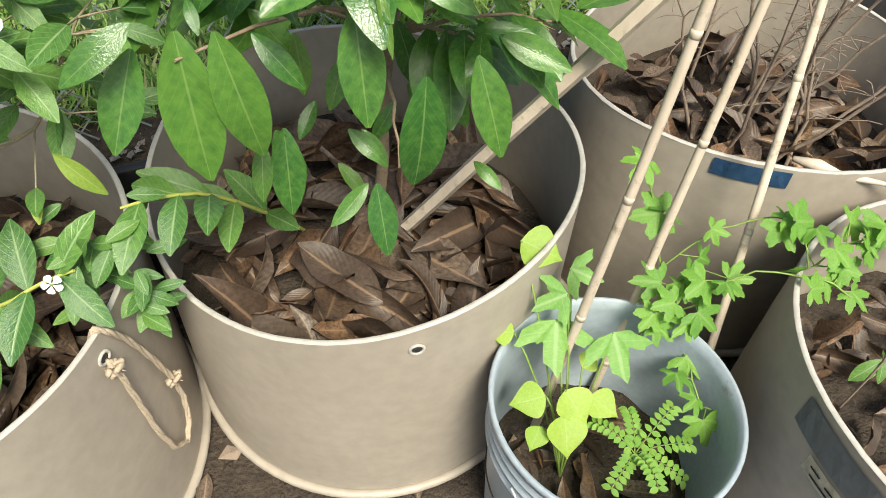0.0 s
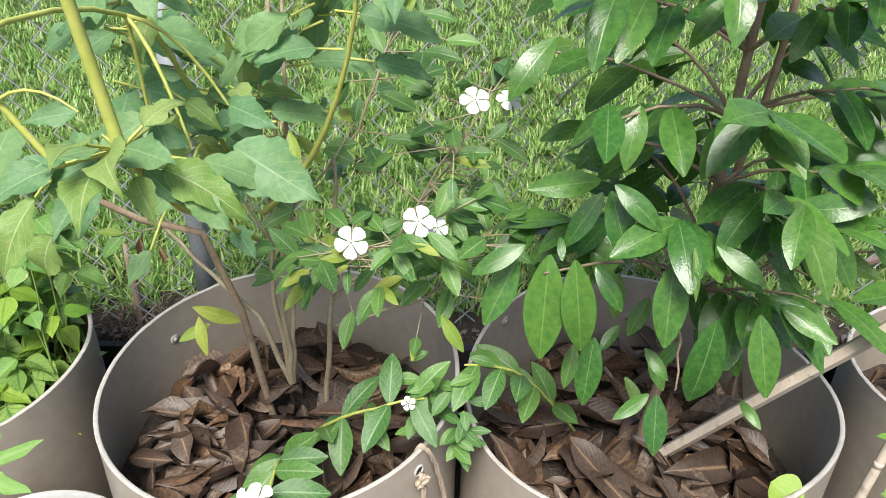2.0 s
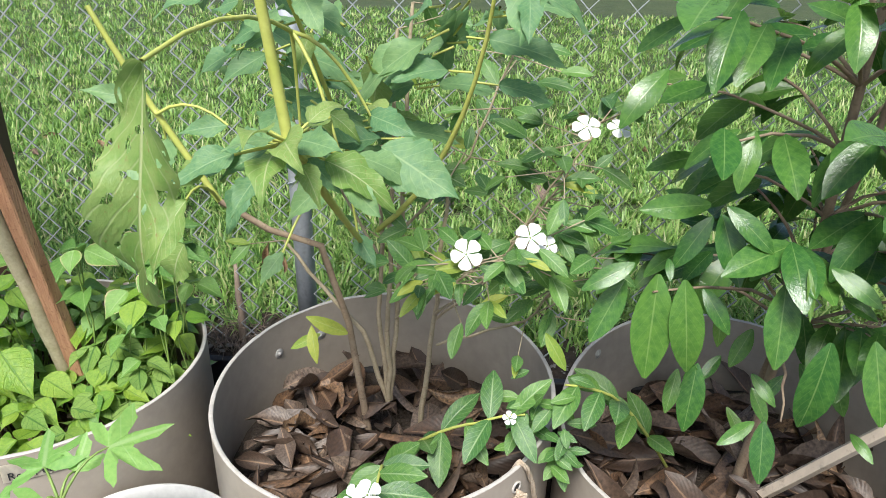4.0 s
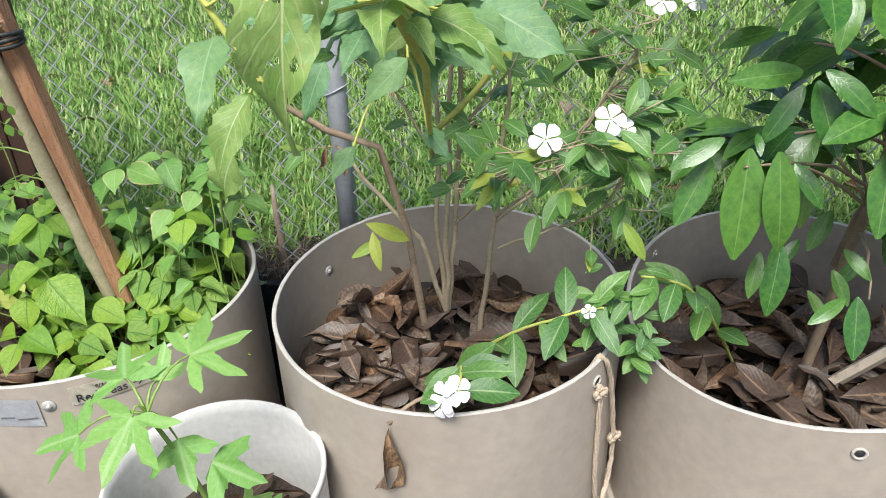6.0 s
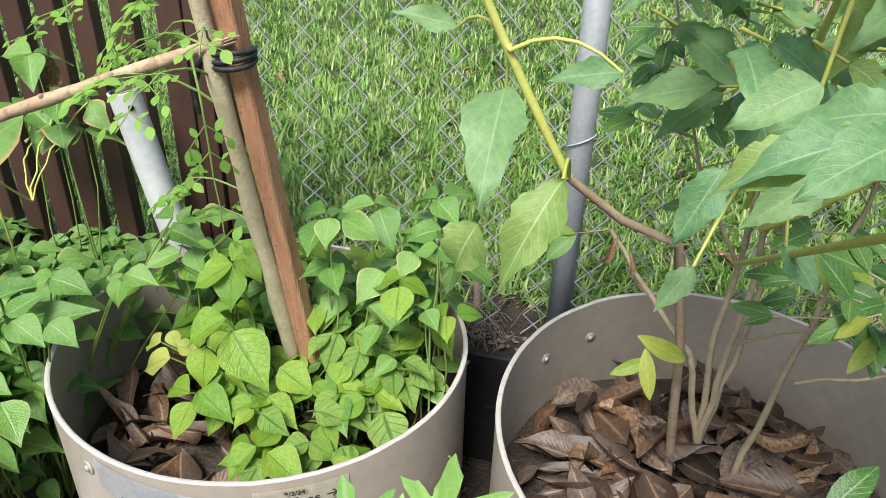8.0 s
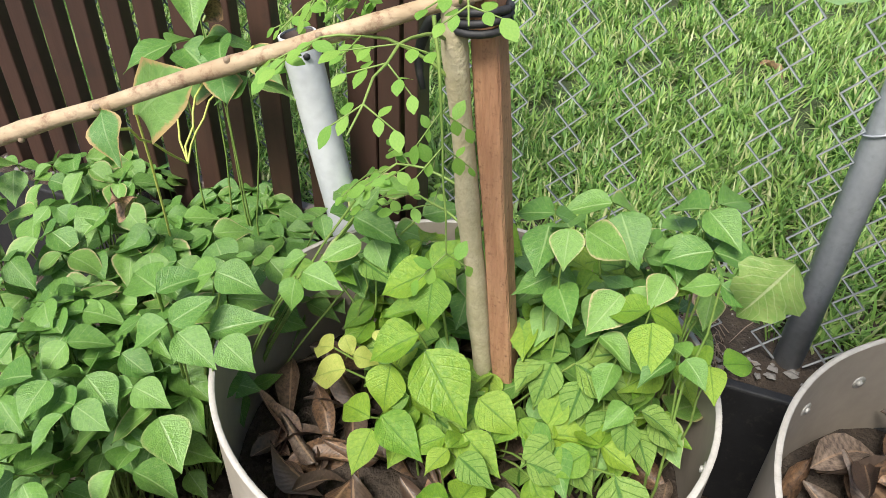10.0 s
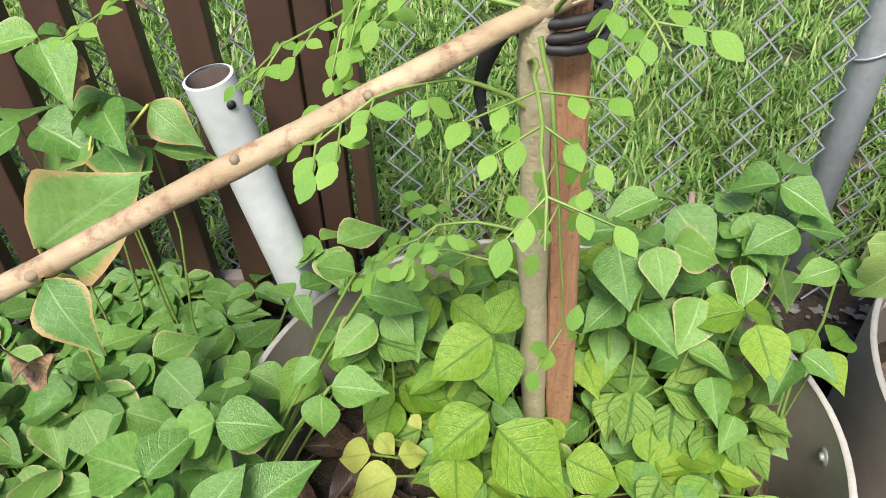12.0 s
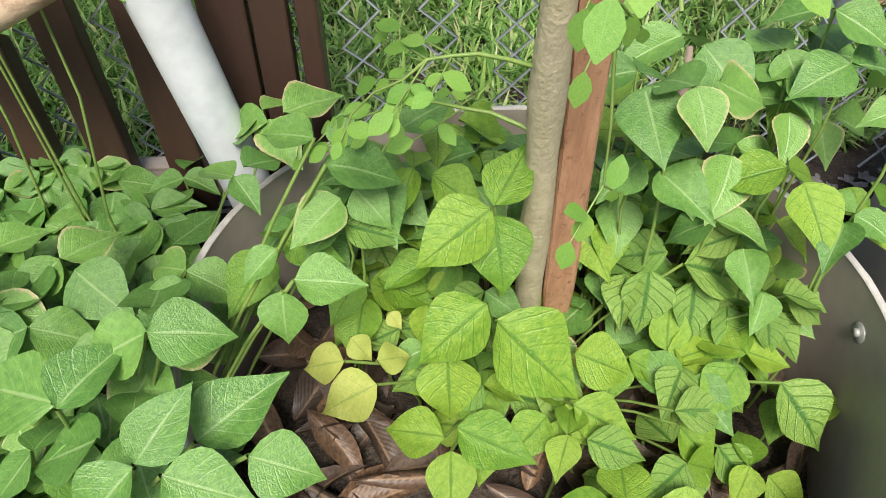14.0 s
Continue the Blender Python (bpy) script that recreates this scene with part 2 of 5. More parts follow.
M_LEAF_PERI = leaf_material("periwinkle_leaf", (0.045, 0.135, 0.028), (0.13, 0.265, 0.042), (0.30, 0.42, 0.16), 0.33, 8, 0.05, 0.7, glow=0.28)
M_LEAF_YELLOW = leaf_material("yellow_leaf", (0.20, 0.33, 0.04), (0.40, 0.45, 0.06), (0.50, 0.55, 0.20), 0.45, 8, 0.04, 0.4, glow=0.4)
M_LEAF_AMAR = leaf_material("matt_amaranth_leaf", (0.095, 0.225, 0.080), (0.20, 0.34, 0.105), (0.32, 0.45, 0.18), 0.5, 8, 0.028, 0.6, spots=(0.19, 0.28, 0.10), glow=0.35)
M_LEAF_AMAR_Y = leaf_material("old_amaranth_leaf", (0.16, 0.30, 0.05), (0.30, 0.40, 0.10), (0.46, 0.52, 0.22), 0.5, 9, 0.028, 0.75, spots=(0.30, 0.22, 0.08), glow=0.4)
M_LEAF_MORINGA = leaf_material("moringa_leaflet", (0.16, 0.36, 0.045), (0.28, 0.48, 0.07), (0.30, 0.48, 0.12), 0.5, 6, 0.03, 0.3, glow=0.45)
M_LEAF_MELON = leaf_material("bitter_melon_leaf", (0.10, 0.26, 0.030), (0.19, 0.38, 0.045), (0.30, 0.45, 0.12), 0.5, 6, 0.03, 0.4, glow=0.38)
M_LEAF_LOBED = leaf_material("lobed_seedling_leaf", (0.14, 0.33, 0.055), (0.24, 0.43, 0.085), (0.38, 0.52, 0.20), 0.5, 6, 0.02, 0.5, glow=0.38)
M_DRY = dry_leaf_material("dry_brown_leaf", [(0.036, 0.023, 0.017), (0.11, 0.065, 0.042), (0.23, 0.130, 0.070), (0.15, 0.098, 0.066), (0.062, 0.042, 0.032), (0.25, 0.185, 0.138), (0.066, 0.044, 0.032), (0.13, 0.084, 0.058)])
M_DRY_PALE = dry_leaf_material("dry_pale_leaf", [(0.34, 0.21, 0.11), (0.42, 0.27, 0.15), (0.30, 0.17, 0.09)])


def grass_material():
    m, nt, nodes, links, bsdf = node_mat("lawn_grass")
    geo = nodes.new("ShaderNodeNewGeometry")
    cr = nodes.new("ShaderNodeValToRGB")
    els = cr.color_ramp.elements
    for i, (p, c) in enumerate(((0.0, (0.065, 0.17, 0.030)), (0.4, (0.17, 0.34, 0.070)), (0.78, (0.34, 0.50, 0.12)), (0.94, (0.48, 0.48, 0.24)))):
        e = els[i] if i < 2 else els.new(p)
        e.position, e.color = p, (*c, 1)
    links.new(geo.outputs["Random Per Island"], cr.inputs[0])
    col = mix_rgb(nt, maths(nt, "MULTIPLY", ramp(nt, noise_tex(nt, 2.2, 4), 0.35, 0.7), 0.45), cr.outputs[0], (0.27, 0.40, 0.10))
    links.new(col, bsdf.inputs["Base Color"])
    bsdf.inputs["Roughness"].default_value = 0.42
    tr = nodes.new("ShaderNodeBsdfTranslucent")
    links.new(col, tr.inputs["Color"])
    mx = nodes.new("ShaderNodeMixShader")
    mx.inputs[0].default_value = 0.35
    links.new(bsdf.outputs[0], mx.inputs[1])
    links.new(tr.outputs[0], mx.inputs[2])
    links.new(mx.outputs[0], nodes["Material Output"].inputs["Surface"])
    return m


M_GRASS = grass_material()

# ---- mesh helpers ----


def link_mesh(name, bm, material, smooth=True):
    me = bpy.data.meshes.new(name)
    bm.normal_update()
    bm.to_mesh(me)
    bm.free()
    if material:
        me.materials.append(material)
    if smooth:
        me.shade_smooth()
    return me


def thing(name, base, label, category, group="", kind=""):
    """An empty at the base of a thing, which parents its parts."""
    ob = new(name)
    ob.empty_display_size = 0.05
    ob.matrix_basis = Matrix.Translation(base)
    return tagged(ob, label, category, group, kind)


def put(name, me, parent, m, label=""):
    """A mesh object at the world pose m, as a part of parent or on its own."""
    ob = new(name, me)
    if parent:
        ob.parent = parent
        root = parent
        while root.parent:
            root = root.parent
        ob.matrix_basis = Matrix.Translation(-Vector(root.matrix_basis.translation)) @ m if parent is root else m
    else:
        ob.matrix_basis = m
    if label:
        tagged(ob, label)
    return ob


def part(name, bm, material, parent, label="", smooth=True):
    """Links a bmesh, given in world places, as one mesh under a thing or under a part of it."""
    return put(name, link_mesh(name, bm, material, smooth), parent, Matrix.Identity(4), label)


def tube(bm, pts, radii, sides=6, cap=True):
    """A tapering tube along pts."""
    pts = [Vector(p) for p in pts]
    if isinstance(radii, (int, float)):
        radii = [radii] * len(pts)
    rings, side = [], None
    for i, p in enumerate(pts):
        d = (pts[min(i + 1, len(pts) - 1)] - pts[max(i - 1, 0)]).normalized()
        if side is None:
            side = d.orthogonal().normalized()
        side = (side - d * side.dot(d)).normalized()
        other = d.cross(side)
        rings.append([bm.verts.new(p + radii[i] * (math.cos(a) * side + math.sin(a) * other)) for a in [2 * math.pi * k / sides for k in range(sides)]])
    for a, b in zip(rings, rings[1:]):
        for k in range(sides):
            bm.faces.new((a[k], a[(k + 1) % sides], b[(k + 1) % sides], b[k]))
    if cap:
        bm.faces.new(rings[0][::-1])
        bm.faces.new(rings[-1])
    return bm


def bend(a, b, sag=(0, 0, 0), n=8, wob=0.0, seed=0):
    """Points from a to b, bowed by sag in the middle and a little uneven."""
    rng = random.Random(seed)
    a, b, sag = Vector(a), Vector(b), Vector(sag)
    out = []
    for i in range(n + 1):
        t = i / n
        w = Vector((rng.uniform(-1, 1), rng.uniform(-1, 1), rng.uniform(-1, 1))) * (wob if 0 < i < n else 0)
        out.append(a.lerp(b, t) + sag * (4 * t * (1 - t)) + w)
    return out


def box(bm, size, m, bevel=0.0):
    r = bmesh.ops.create_cube(bm, size=1.0, matrix=m @ Matrix.Diagonal((*size, 1)))
    if bevel:
        edges = list({e for v in r["verts"] for e in v.link_edges})
        bmesh.ops.bevel(bm, geom=edges, offset=bevel, segments=2, affect="EDGES", profile=0.5)
    return bm


def blade_mesh(name, material, outline, rows=8, cols=2, fold=0.15, droop=0.15, wave=0.0, seed=0, twist=0.0, curl=0.0, eaten=0.0):
    """A leaf of length 1 along +Y, face to +Z. outline(v): half width. fold: the halves rise; droop: the tip sinks; wave: the edge ripples; curl: the halves roll in."""
    rng = random.Random(seed)
    ph, ph2 = rng.uniform(0, 6), rng.uniform(0, 6)
    bm = bmesh.new()
    uvl = bm.loops.layers.uv.new("UVMap")
    grid, uvs = [], {}
    for i in range(rows + 1):
        v = (i / rows) ** 1.25
        hw, line = outline(v), []
        for j in range(-cols, cols + 1):
            u = j / cols
            a = curl * abs(u)
            x = u * hw * (math.cos(a) if curl else 1)
            z = fold * abs(u) * hw + (abs(u) * hw * math.sin(a) if curl else 0) - droop * v * v + wave * abs(u) ** 1.5 * math.sin(9 * v + ph + (2.1 if u > 0 else 0)) + 0.35 * wave * math.sin(5 * v + ph2)
            tw = twist * v
            vert = bm.verts.new((x * math.cos(tw) - z * math.sin(tw), v - 0.3 * droop * v * v, z * math.cos(tw) + x * math.sin(tw)))
            uvs[vert] = (0.5 + 0.5 * u, v)
            line.append(vert)
        grid.append(line)
    for a, b in zip(grid, grid[1:]):
        for k in range(2 * cols):
            if eaten:
                c = (a[k].co + b[k + 1].co) / 2
                if noise.noise((c.x * 19 + seed, c.y * 19, 3)) > eaten - 0.25 * abs(c.x) / max(0.02, outline(c.y)) * noise.noise((c.y * 14, seed, 1)) and k not in (cols - 1, cols):
                    continue
            f = bm.faces.new((a[k], a[k + 1], b[k + 1], b[k]))
            for lp in f.loops:
                lp[uvl].uv = uvs[lp.vert]
    bmesh.ops.remove_doubles(bm, verts=bm.verts, dist=1e-5)
    return link_mesh(name, bm, material)


def lobed_mesh(name, material, lobes, depth, spread=250, teeth=0.06, droop=0.2, seed=0, steps=9, point=0.9):
    """A hand-shaped leaf of radius 1 from its stalk at the origin, middle lobe along +Y."""
    rng = random.Random(seed)
    bm = bmesh.new()
    uvl = bm.loops.layers.uv.new("UVMap")
    centre = bm.verts.new((0, 0, 0))
    ring, n = [], lobes * steps
    for i in range(n + 1):
        t = i / n
        ang = radians(90 + spread / 2 - spread * t)
        k = t * lobes - 0.5
        near = abs(k - round(k))
        size = 1 - 0.42 * abs(2 * t - 1) ** 1.6
        r = size * ((1 - depth) + depth * (1 - 2 * near) ** point) * (1 + teeth * math.sin(t * lobes * 19))
        z = -droop * r * r + 0.05 * math.sin(7 * t * 3 + seed)
        ring.append(bm.verts.new((r * math.cos(ang), r * math.sin(ang), z)))
    mids = [bm.verts.new((v.co.x * 0.5, v.co.y * 0.5, v.co.z * 0.25 + 0.02 * math.sin(i * 2 * math.pi / steps))) for i, v in enumerate(ring)]

    def face(*vs):
        f = bm.faces.new(vs)
        for lp in f.loops:
            p = lp.vert.co
            lp[uvl].uv = (0.5 + 0.45 * p.x, min(1, max(0, p.y)))
    for i in range(n):
        face(centre, mids[i + 1], mids[i])
        face(mids[i], mids[i + 1], ring[i + 1], ring[i])
    return link_mesh(name, bm, material)


def aim(p, d, up=(0, 0, 1), size=1.0, wide=1.0):
    """The pose of a leaf at p whose tip points along d and whose face looks towards up."""
    y = Vector(d).normalized()
    z = Vector(up)
    z = z - y * z.dot(y)
    if z.length < 1e-4:
        z = y.orthogonal()
    z.normalize()
    x = y.cross(z)
    m = Matrix((x * size * wide, y * size, z * size)).transposed().to_4x4()
    m.translation = p
    return m


def oblong(w):
    return lambda v: w * max(0.0, math.sin(math.pi * min(1, v * 0.97 + 0.015))) ** 0.75 * (1.0 - 0.12 * v)


def ovate(w):
    return lambda v: w * (math.sin(math.pi / 2 * (v / 0.34) ** 0.75) if v < 0.34 else max(0.0, math.cos(math.pi / 2 * (v - 0.34) / 0.66)) ** 1.35)


def trowel(w):
    """A pointed bean leaflet, broad near its base."""
    return lambda v: w * (math.sin(math.pi / 2 * (v / 0.33)) ** 0.62 if v < 0.33 else max(0.0, math.cos(math.pi / 2 * (v - 0.33) / 0.67)) ** 1.25 * (1 - 0.35 * (v - 0.33)))


def ragged(w, seed):
    """A broad leaf with an uneven, waved margin."""
    plain = ovate(w)
    return lambda v: plain(min(1.0, v * 0.97)) * (1 + 0.09 * math.sin(19 * v + seed) + 0.06 * math.sin(43 * v + 2 * seed))


def lance(w):
    return lambda v: w * max(0.0, math.sin(math.pi * v ** 0.9)) ** 0.9


L_GLOSSY = [blade_mesh("glossy_leaf", M_LEAF_GLOSSY, oblong(w), 8, 2, f, d, 0.012, s) for s, (w, f, d) in enumerate(((0.185, 0.25, 0.10), (0.17, 0.12, 0.22), (0.20, 0.3, 0.05), (0.175, 0.2, 0.3)))]
L_GLOSSY_LIGHT = [blade_mesh("young_glossy_leaf", M_LEAF_LIGHT, oblong(0.17), 8, 2, 0.3, 0.15, 0.02, 11)]
L_BEAN = [blade_mesh("bean_leaflet", M_LEAF_BEAN, trowel(w), 9, 2, f, d, 0.03, s) for s, (w, f, d) in enumerate(((0.36, 0.30, 0.10), (0.39, 0.20, 0.20), (0.33, 0.45, 0.06), (0.38, 0.12, 0.03), (0.35, 0.6, 0.16)))]
L_OLD = [blade_mesh("scorched_leaf", M_LEAF_OLD, ovate(0.42), 9, 3, 0.05, 0.15, 0.05, 25)]
L_PEA = [blade_mesh("pea_leaflet", M_LEAF_PEA, trowel(w), 9, 2, f, d, 0.03, 20 + s) for s, (w, f, d) in enumerate(((0.34, 0.35, 0.10), (0.36, 0.22, 0.20), (0.31, 0.5, 0.05), (0.34, 0.6, 0.14)))]
L_MOTTLED = [blade_mesh("mottled_leaflet", M_LEAF_MOTTLED, trowel(w), 9, 2, f, d, 0.035, 27 + s) for s, (w, f, d) in enumerate(((0.35, 0.35, 0.25), (0.33, 0.45, 0.15)))]
L_SEEDLING = [blade_mesh("seedling_leaf", M_LEAF_SEEDLING, trowel(0.40), 9, 2, 0.25, 0.12, 0.03, 33)]
L_SICK = [blade_mesh("yellowing_leaflet", M_LEAF_SICK, trowel(0.36), 9, 2, 0.2, 0.25, 0.06, 31)]
L_PERI = [blade_mesh("periwinkle_leaf", M_LEAF_PERI, oblong(w), 7, 2, f, d, 0.012, 40 + s) for s, (w, f, d) in enumerate(((0.23, 0.25, 0.15), (0.20, 0.15, 0.3)))]
L_PERI_Y = [blade_mesh("yellow_leaf", M_LEAF_YELLOW, oblong(0.17), 7, 2, 0.3, 0.2, 0.02, 45)]
L_AMAR = [blade_mesh("amaranth_leaf", M_LEAF_AMAR, ragged(w, s), 22, 4, f, d, 0.05, 50 + s) for s, (w, f, d) in enumerate(((0.24, 0.15, 0.3), (0.22, 0.25, 0.3)))]
L_EATEN = [blade_mesh("eaten_amaranth_leaf", M_LEAF_AMAR_Y, ragged(0.25, 1.3), 120, 26, 0.3, 0.32, 0.10, 57, 0.0, 0.0, 0.40)]
L_AMAR_Y = [blade_mesh("old_amaranth_leaf", M_LEAF_AMAR_Y, ragged(0.23, 2.0), 22, 4, 0.25, 0.35, 0.06, 55)]
L_MORINGA = [blade_mesh("moringa_leaflet", M_LEAF_MORINGA, oblong(0.34), 4, 1, 0.1, 0.1, 0.0, 60)]
L_MELON = [lobed_mesh("melon_leaf", M_LEAF_MELON, 5, 0.45, 280, 0.07, 0.15, 70), lobed_mesh("melon_leaf_small", M_LEAF_MELON, 5, 0.55, 260, 0.09, 0.3, 71)]
L_LOBED = [lobed_mesh("lobed_leaf", M_LEAF_LOBED, 5, 0.66, 250, 0.10, 0.12, 72, 11, 1.35), lobed_mesh("three_lobed_leaf", M_LEAF_LOBED, 3, 0.55, 170, 0.10, 0.2, 73, 11, 1.3)]
L_DRY = [blade_mesh("dry_leaf", M_DRY, lance(w), 8, 2, f, d, wv, 80 + s, tw, c) for s, (w, f, d, wv, tw, c) in enumerate(((0.18, 0.25, 0.16, 0.04, 0.4, 0.5), (0.21, 0.1, -0.26, 0.05, -0.5, 0.7), (0.16, 0.35, 0.34, 0.04, 0.7, 0.3), (0.20, 0.1, 0.05, 0.06, 0.2, 1.3), (0.23, 0.15, -0.22, 0.05, -0.2, 0.2), (0.21, 0.1, 0.18, 0.05, 0.0, 0.6)))]
L_DRY_PALE = [blade_mesh("pale_dry_leaf", M_DRY_PALE, lance(0.2), 7, 2, 0.2, 0.3, 0.08, 90, 0.9, 1.0)]

# ---- the ground, the raised strip and the lawn ----
LOW, HIGH = 0.07, 0.34


def fence_y(x, off=0.0):
    return 1.262 + 0.18 * (x + 0.477) + off


def build_ground():
    bm = bmesh.new()
    xs = [-60, -4, -2.5, -1.5, -0.75, 0, 0.75, 1.5, 2.5, 4, 60]
    prof = [(-60, LOW), (-3, LOW), (-0.6, LOW), (-0.055, LOW), (-0.05, HIGH - 0.02), (0.0, HIGH), (0.5, HIGH), (3, HIGH + 0.02), (8, HIGH + 0.05), (80, HIGH + 0.05)]
    rows = [[bm.verts.new((x, fence_y(max(-6, min(6, x)), o), z)) for o, z in prof] for x in xs]
    for a, b in zip(rows, rows[1:]):
        for k in range(len(prof) - 1):
            f = bm.faces.new((a[k], b[k], b[k + 1], a[k + 1]))
            f.material_index = 1 if k >= 6 else 0
    me = link_mesh("ground", bm, M_SOIL, False)
    me.materials.append(M_TURF)
    tagged(new("ground", me), "dark garden soil rising to a lawn behind the fence", "ground", kind="structure")


def build_grass():
    rng = np.random.default_rng(5)
    tufts, per = 46000, 6
    d = 0.05 + (np.exp(rng.random(tufts) * math.log((6.0 + 0.9) / 0.9)) - 1) * 0.9
    x = rng.uniform(-1, 1, tufts) * (2.6 + 1.0 * d) + 0.1
    keep = np.array([noise.noise((a * 7, b * 7, 0)) for a, b in zip(x, d)]) > -0.40
    keep &= ~((d < 0.22) & (rng.random(tufts) < 0.5))
    x, d = x[keep].repeat(per), d[keep].repeat(per)
    n = len(x)
    spread = 0.010 * (1 + 0.25 * d)
    x, d = x + rng.normal(0, 1, n) * spread, d + rng.normal(0, 1, n) * spread
    base = np.stack([x, 1.262 + 0.18 * (np.clip(x, -6, 6) + 0.477) + d, np.full(n, HIGH) + 0.006 * d], 1)
    ang = rng.random(n // per).repeat(per) * 2 * math.pi + rng.normal(0, 0.9, n)
    length = rng.uniform(0.030, 0.072, n)
    lean = rng.uniform(0.35, 1.75, n)
    wid = rng.uniform(0.0017, 0.0036, n) * (1 + 0.12 * d)
    out = np.stack([np.cos(ang), np.sin(ang), np.zeros(n)], 1)
    side = np.stack([-np.sin(ang), np.cos(ang), np.zeros(n)], 1) * wid[:, None]
    up = np.array([0, 0, 1.0])
    mid = base + out * (length * 0.45 * np.sin(lean * 0.6))[:, None] + up * (length * 0.5 * np.cos(lean * 0.6))[:, None]
    tip = mid + out * (length * 0.6 * np.sin(lean))[:, None] + up * (length * 0.5 * np.cos(lean))[:, None]
    co = np.stack([base - side, base + side, mid + side * 0.9, mid - side * 0.9, tip], 1).reshape(-1, 3)
    me = bpy.data.meshes.new("lawn_grass")
    i = np.arange(n)[:, None] * 5
    loops = np.concatenate([i + 0, i + 1, i + 2, i + 3, i + 3, i + 2, i + 4], 1).ravel()
    me.vertices.add(n * 5)
    me.vertices.foreach_set("co", co.ravel())
    me.loops.add(n * 7)
    me.loops.foreach_set("vertex_index", loops)
    me.polygons.add(n * 2)
    me.polygons.foreach_set("loop_start", (np.arange(n)[:, None] * 7 + np.array([0, 4])).ravel())
    me.update(calc_edges=True)
    me.materials.append(M_GRASS)
    me.shade_smooth()
    tagged(new("lawn_grass", me), "bright green lawn grass with coarse blades", "grass", kind="stuff")


def scatter_bits(name, label, material, count, xr, off, zf, size, seed, flat=0.5):
    """Many small loose stones or scraps, joined."""
    rng = random.Random(seed)
    bm = bmesh.new()
    for _ in range(count):
        x = rng.uniform(*xr)
        p = Vector((x, fence_y(x, rng.uniform(*off)), zf))
        s = rng.uniform(*size)
        a, b = rng.uniform(0, 6.28), rng.uniform(0.5, 1.6)
        vs = [bm.verts.new(p + Vector((s * b * math.cos(a + k * 1.57) * rng.uniform(0.7, 1.2), s * math.sin(a + k * 1.57) * rng.uniform(0.7, 1.2), s * flat * rng.uniform(-0.3, 0.6)))) for k in range(4)]
        top = bm.verts.new(p + Vector((0, 0, s * flat * rng.uniform(0.6, 1.4))))
        for k in range(4):
            bm.faces.new((vs[k], vs[(k + 1) % 4], top))
    tagged(new(name, link_mesh(name, bm, material, False)), label, name.split("_")[-1], kind="stuff")


build_ground()
build_grass()
scatter_bits("strip_gravel", "grey gravel and bark scraps along the fence foot", M_GRAVEL, 5000, (-2.2, 2.4), (-0.045, 0.22), HIGH - 0.004, (0.003, 0.010), 3)
scatter_bits("soil_crumbs", "dark soil crumbs and bark scraps between the tubs", M_SOIL, 2500, (-2.0, 2.0), (-1.0, -0.09), LOW - 0.001, (0.004, 0.014), 4)
scatter_bits("leaf_scraps", "brown leaf scraps lying on the soil", M_DRYTWIG, 500, (-2.0, 2.0), (-1.0, -0.09), LOW + 0.001, (0.008, 0.022), 5, 0.25)


def build_edging():
    e = thing("garden_edging", (-0.6, fence_y(-0.6, -0.1), LOW), "black plastic edging board holding up the gravel strip", "edging")
    a = math.atan(0.18)
    for cx in (-2.2, -1.0, 0.2, 1.4, 2.6):
        bm = bmesh.new()
        box(bm, (1.195, 0.02, HIGH - LOW - 0.01), Matrix.Translation((cx, fence_y(cx, -0.068), (LOW + HIGH) / 2)) @ Matrix.Rotation(a, 4, "Z"), 0.004)
        part("board", bm, M_BLACK, e, smooth=False)


build_edging()

# ---- the chain-link fence ----


def build_fence():
    f = thing("chain_link_fence", (-0.502, 1.272, HIGH), "galvanised chain-link fence with a round steel post", "fence")
    bm = bmesh.new()
    cell, x0, x1, z0, z1 = 0.084, -3.0, 4.2, HIGH + 0.01, 1.52
    half = cell / 2
    nw, nh = int((x1 - x0) / half), int((z1 - z0) / half)
    rng = random.Random(8)
    for i in range(0, nw, 1):
        pts = []
        for k in range(nh + 1):
            x = x0 + i * half + (half if k % 2 else 0) * (1 if i % 2 == 0 else -1) * 0.97
            z = z0 + k * half
            sag = 0.010 * noise.noise((x * 2, z * 2, 1)) + 0.004 * noise.noise((x * 9, z * 9, 5))
            pts.append((x, fence_y(x, sag + (0.002 if (i + k) % 2 else -0.002)), z + sag))
        tube(bm, pts, 0.0020, 4, False)
    part("wire_mesh", bm, M_WIRE, f, "galvanised diamond wire mesh")
    bm = bmesh.new()
    tube(bm, [(-0.502, 1.272, HIGH - 0.1), (-0.503, 1.271, 0.8), (-0.504, 1.270, 1.55)], 0.0215, 24)
    part("post", bm, M_GALV, f, "dull grey round steel post")
    bm = bmesh.new()
    ring = [(-0.503 + 0.024 * math.cos(a), 1.271 + 0.024 * math.sin(a), 0.735 + 0.012 * math.cos(a)) for a in [k * 0.42 for k in range(17)]]
    tube(bm, ring, 0.0016, 5)
    part("wire_tie", bm, M_GALV, f)
    bm = bmesh.new()
    tube(bm, [(-3.0, fence_y(-3.0), 1.52), (4.2, fence_y(4.2), 1.52)], 0.016, 12)
    part("top_rail", bm, M_GALV, f)
    for x in (-2.9, 1.95, 4.1):
        bm = bmesh.new()
        tube(bm, [(x, fence_y(x, -0.02), HIGH - 0.1), (x, fence_y(x, -0.02), 1.53)], 0.0225, 16)
        part("post", bm, M_GALV, f)


build_fence()

# ---- dark slatted panel ----


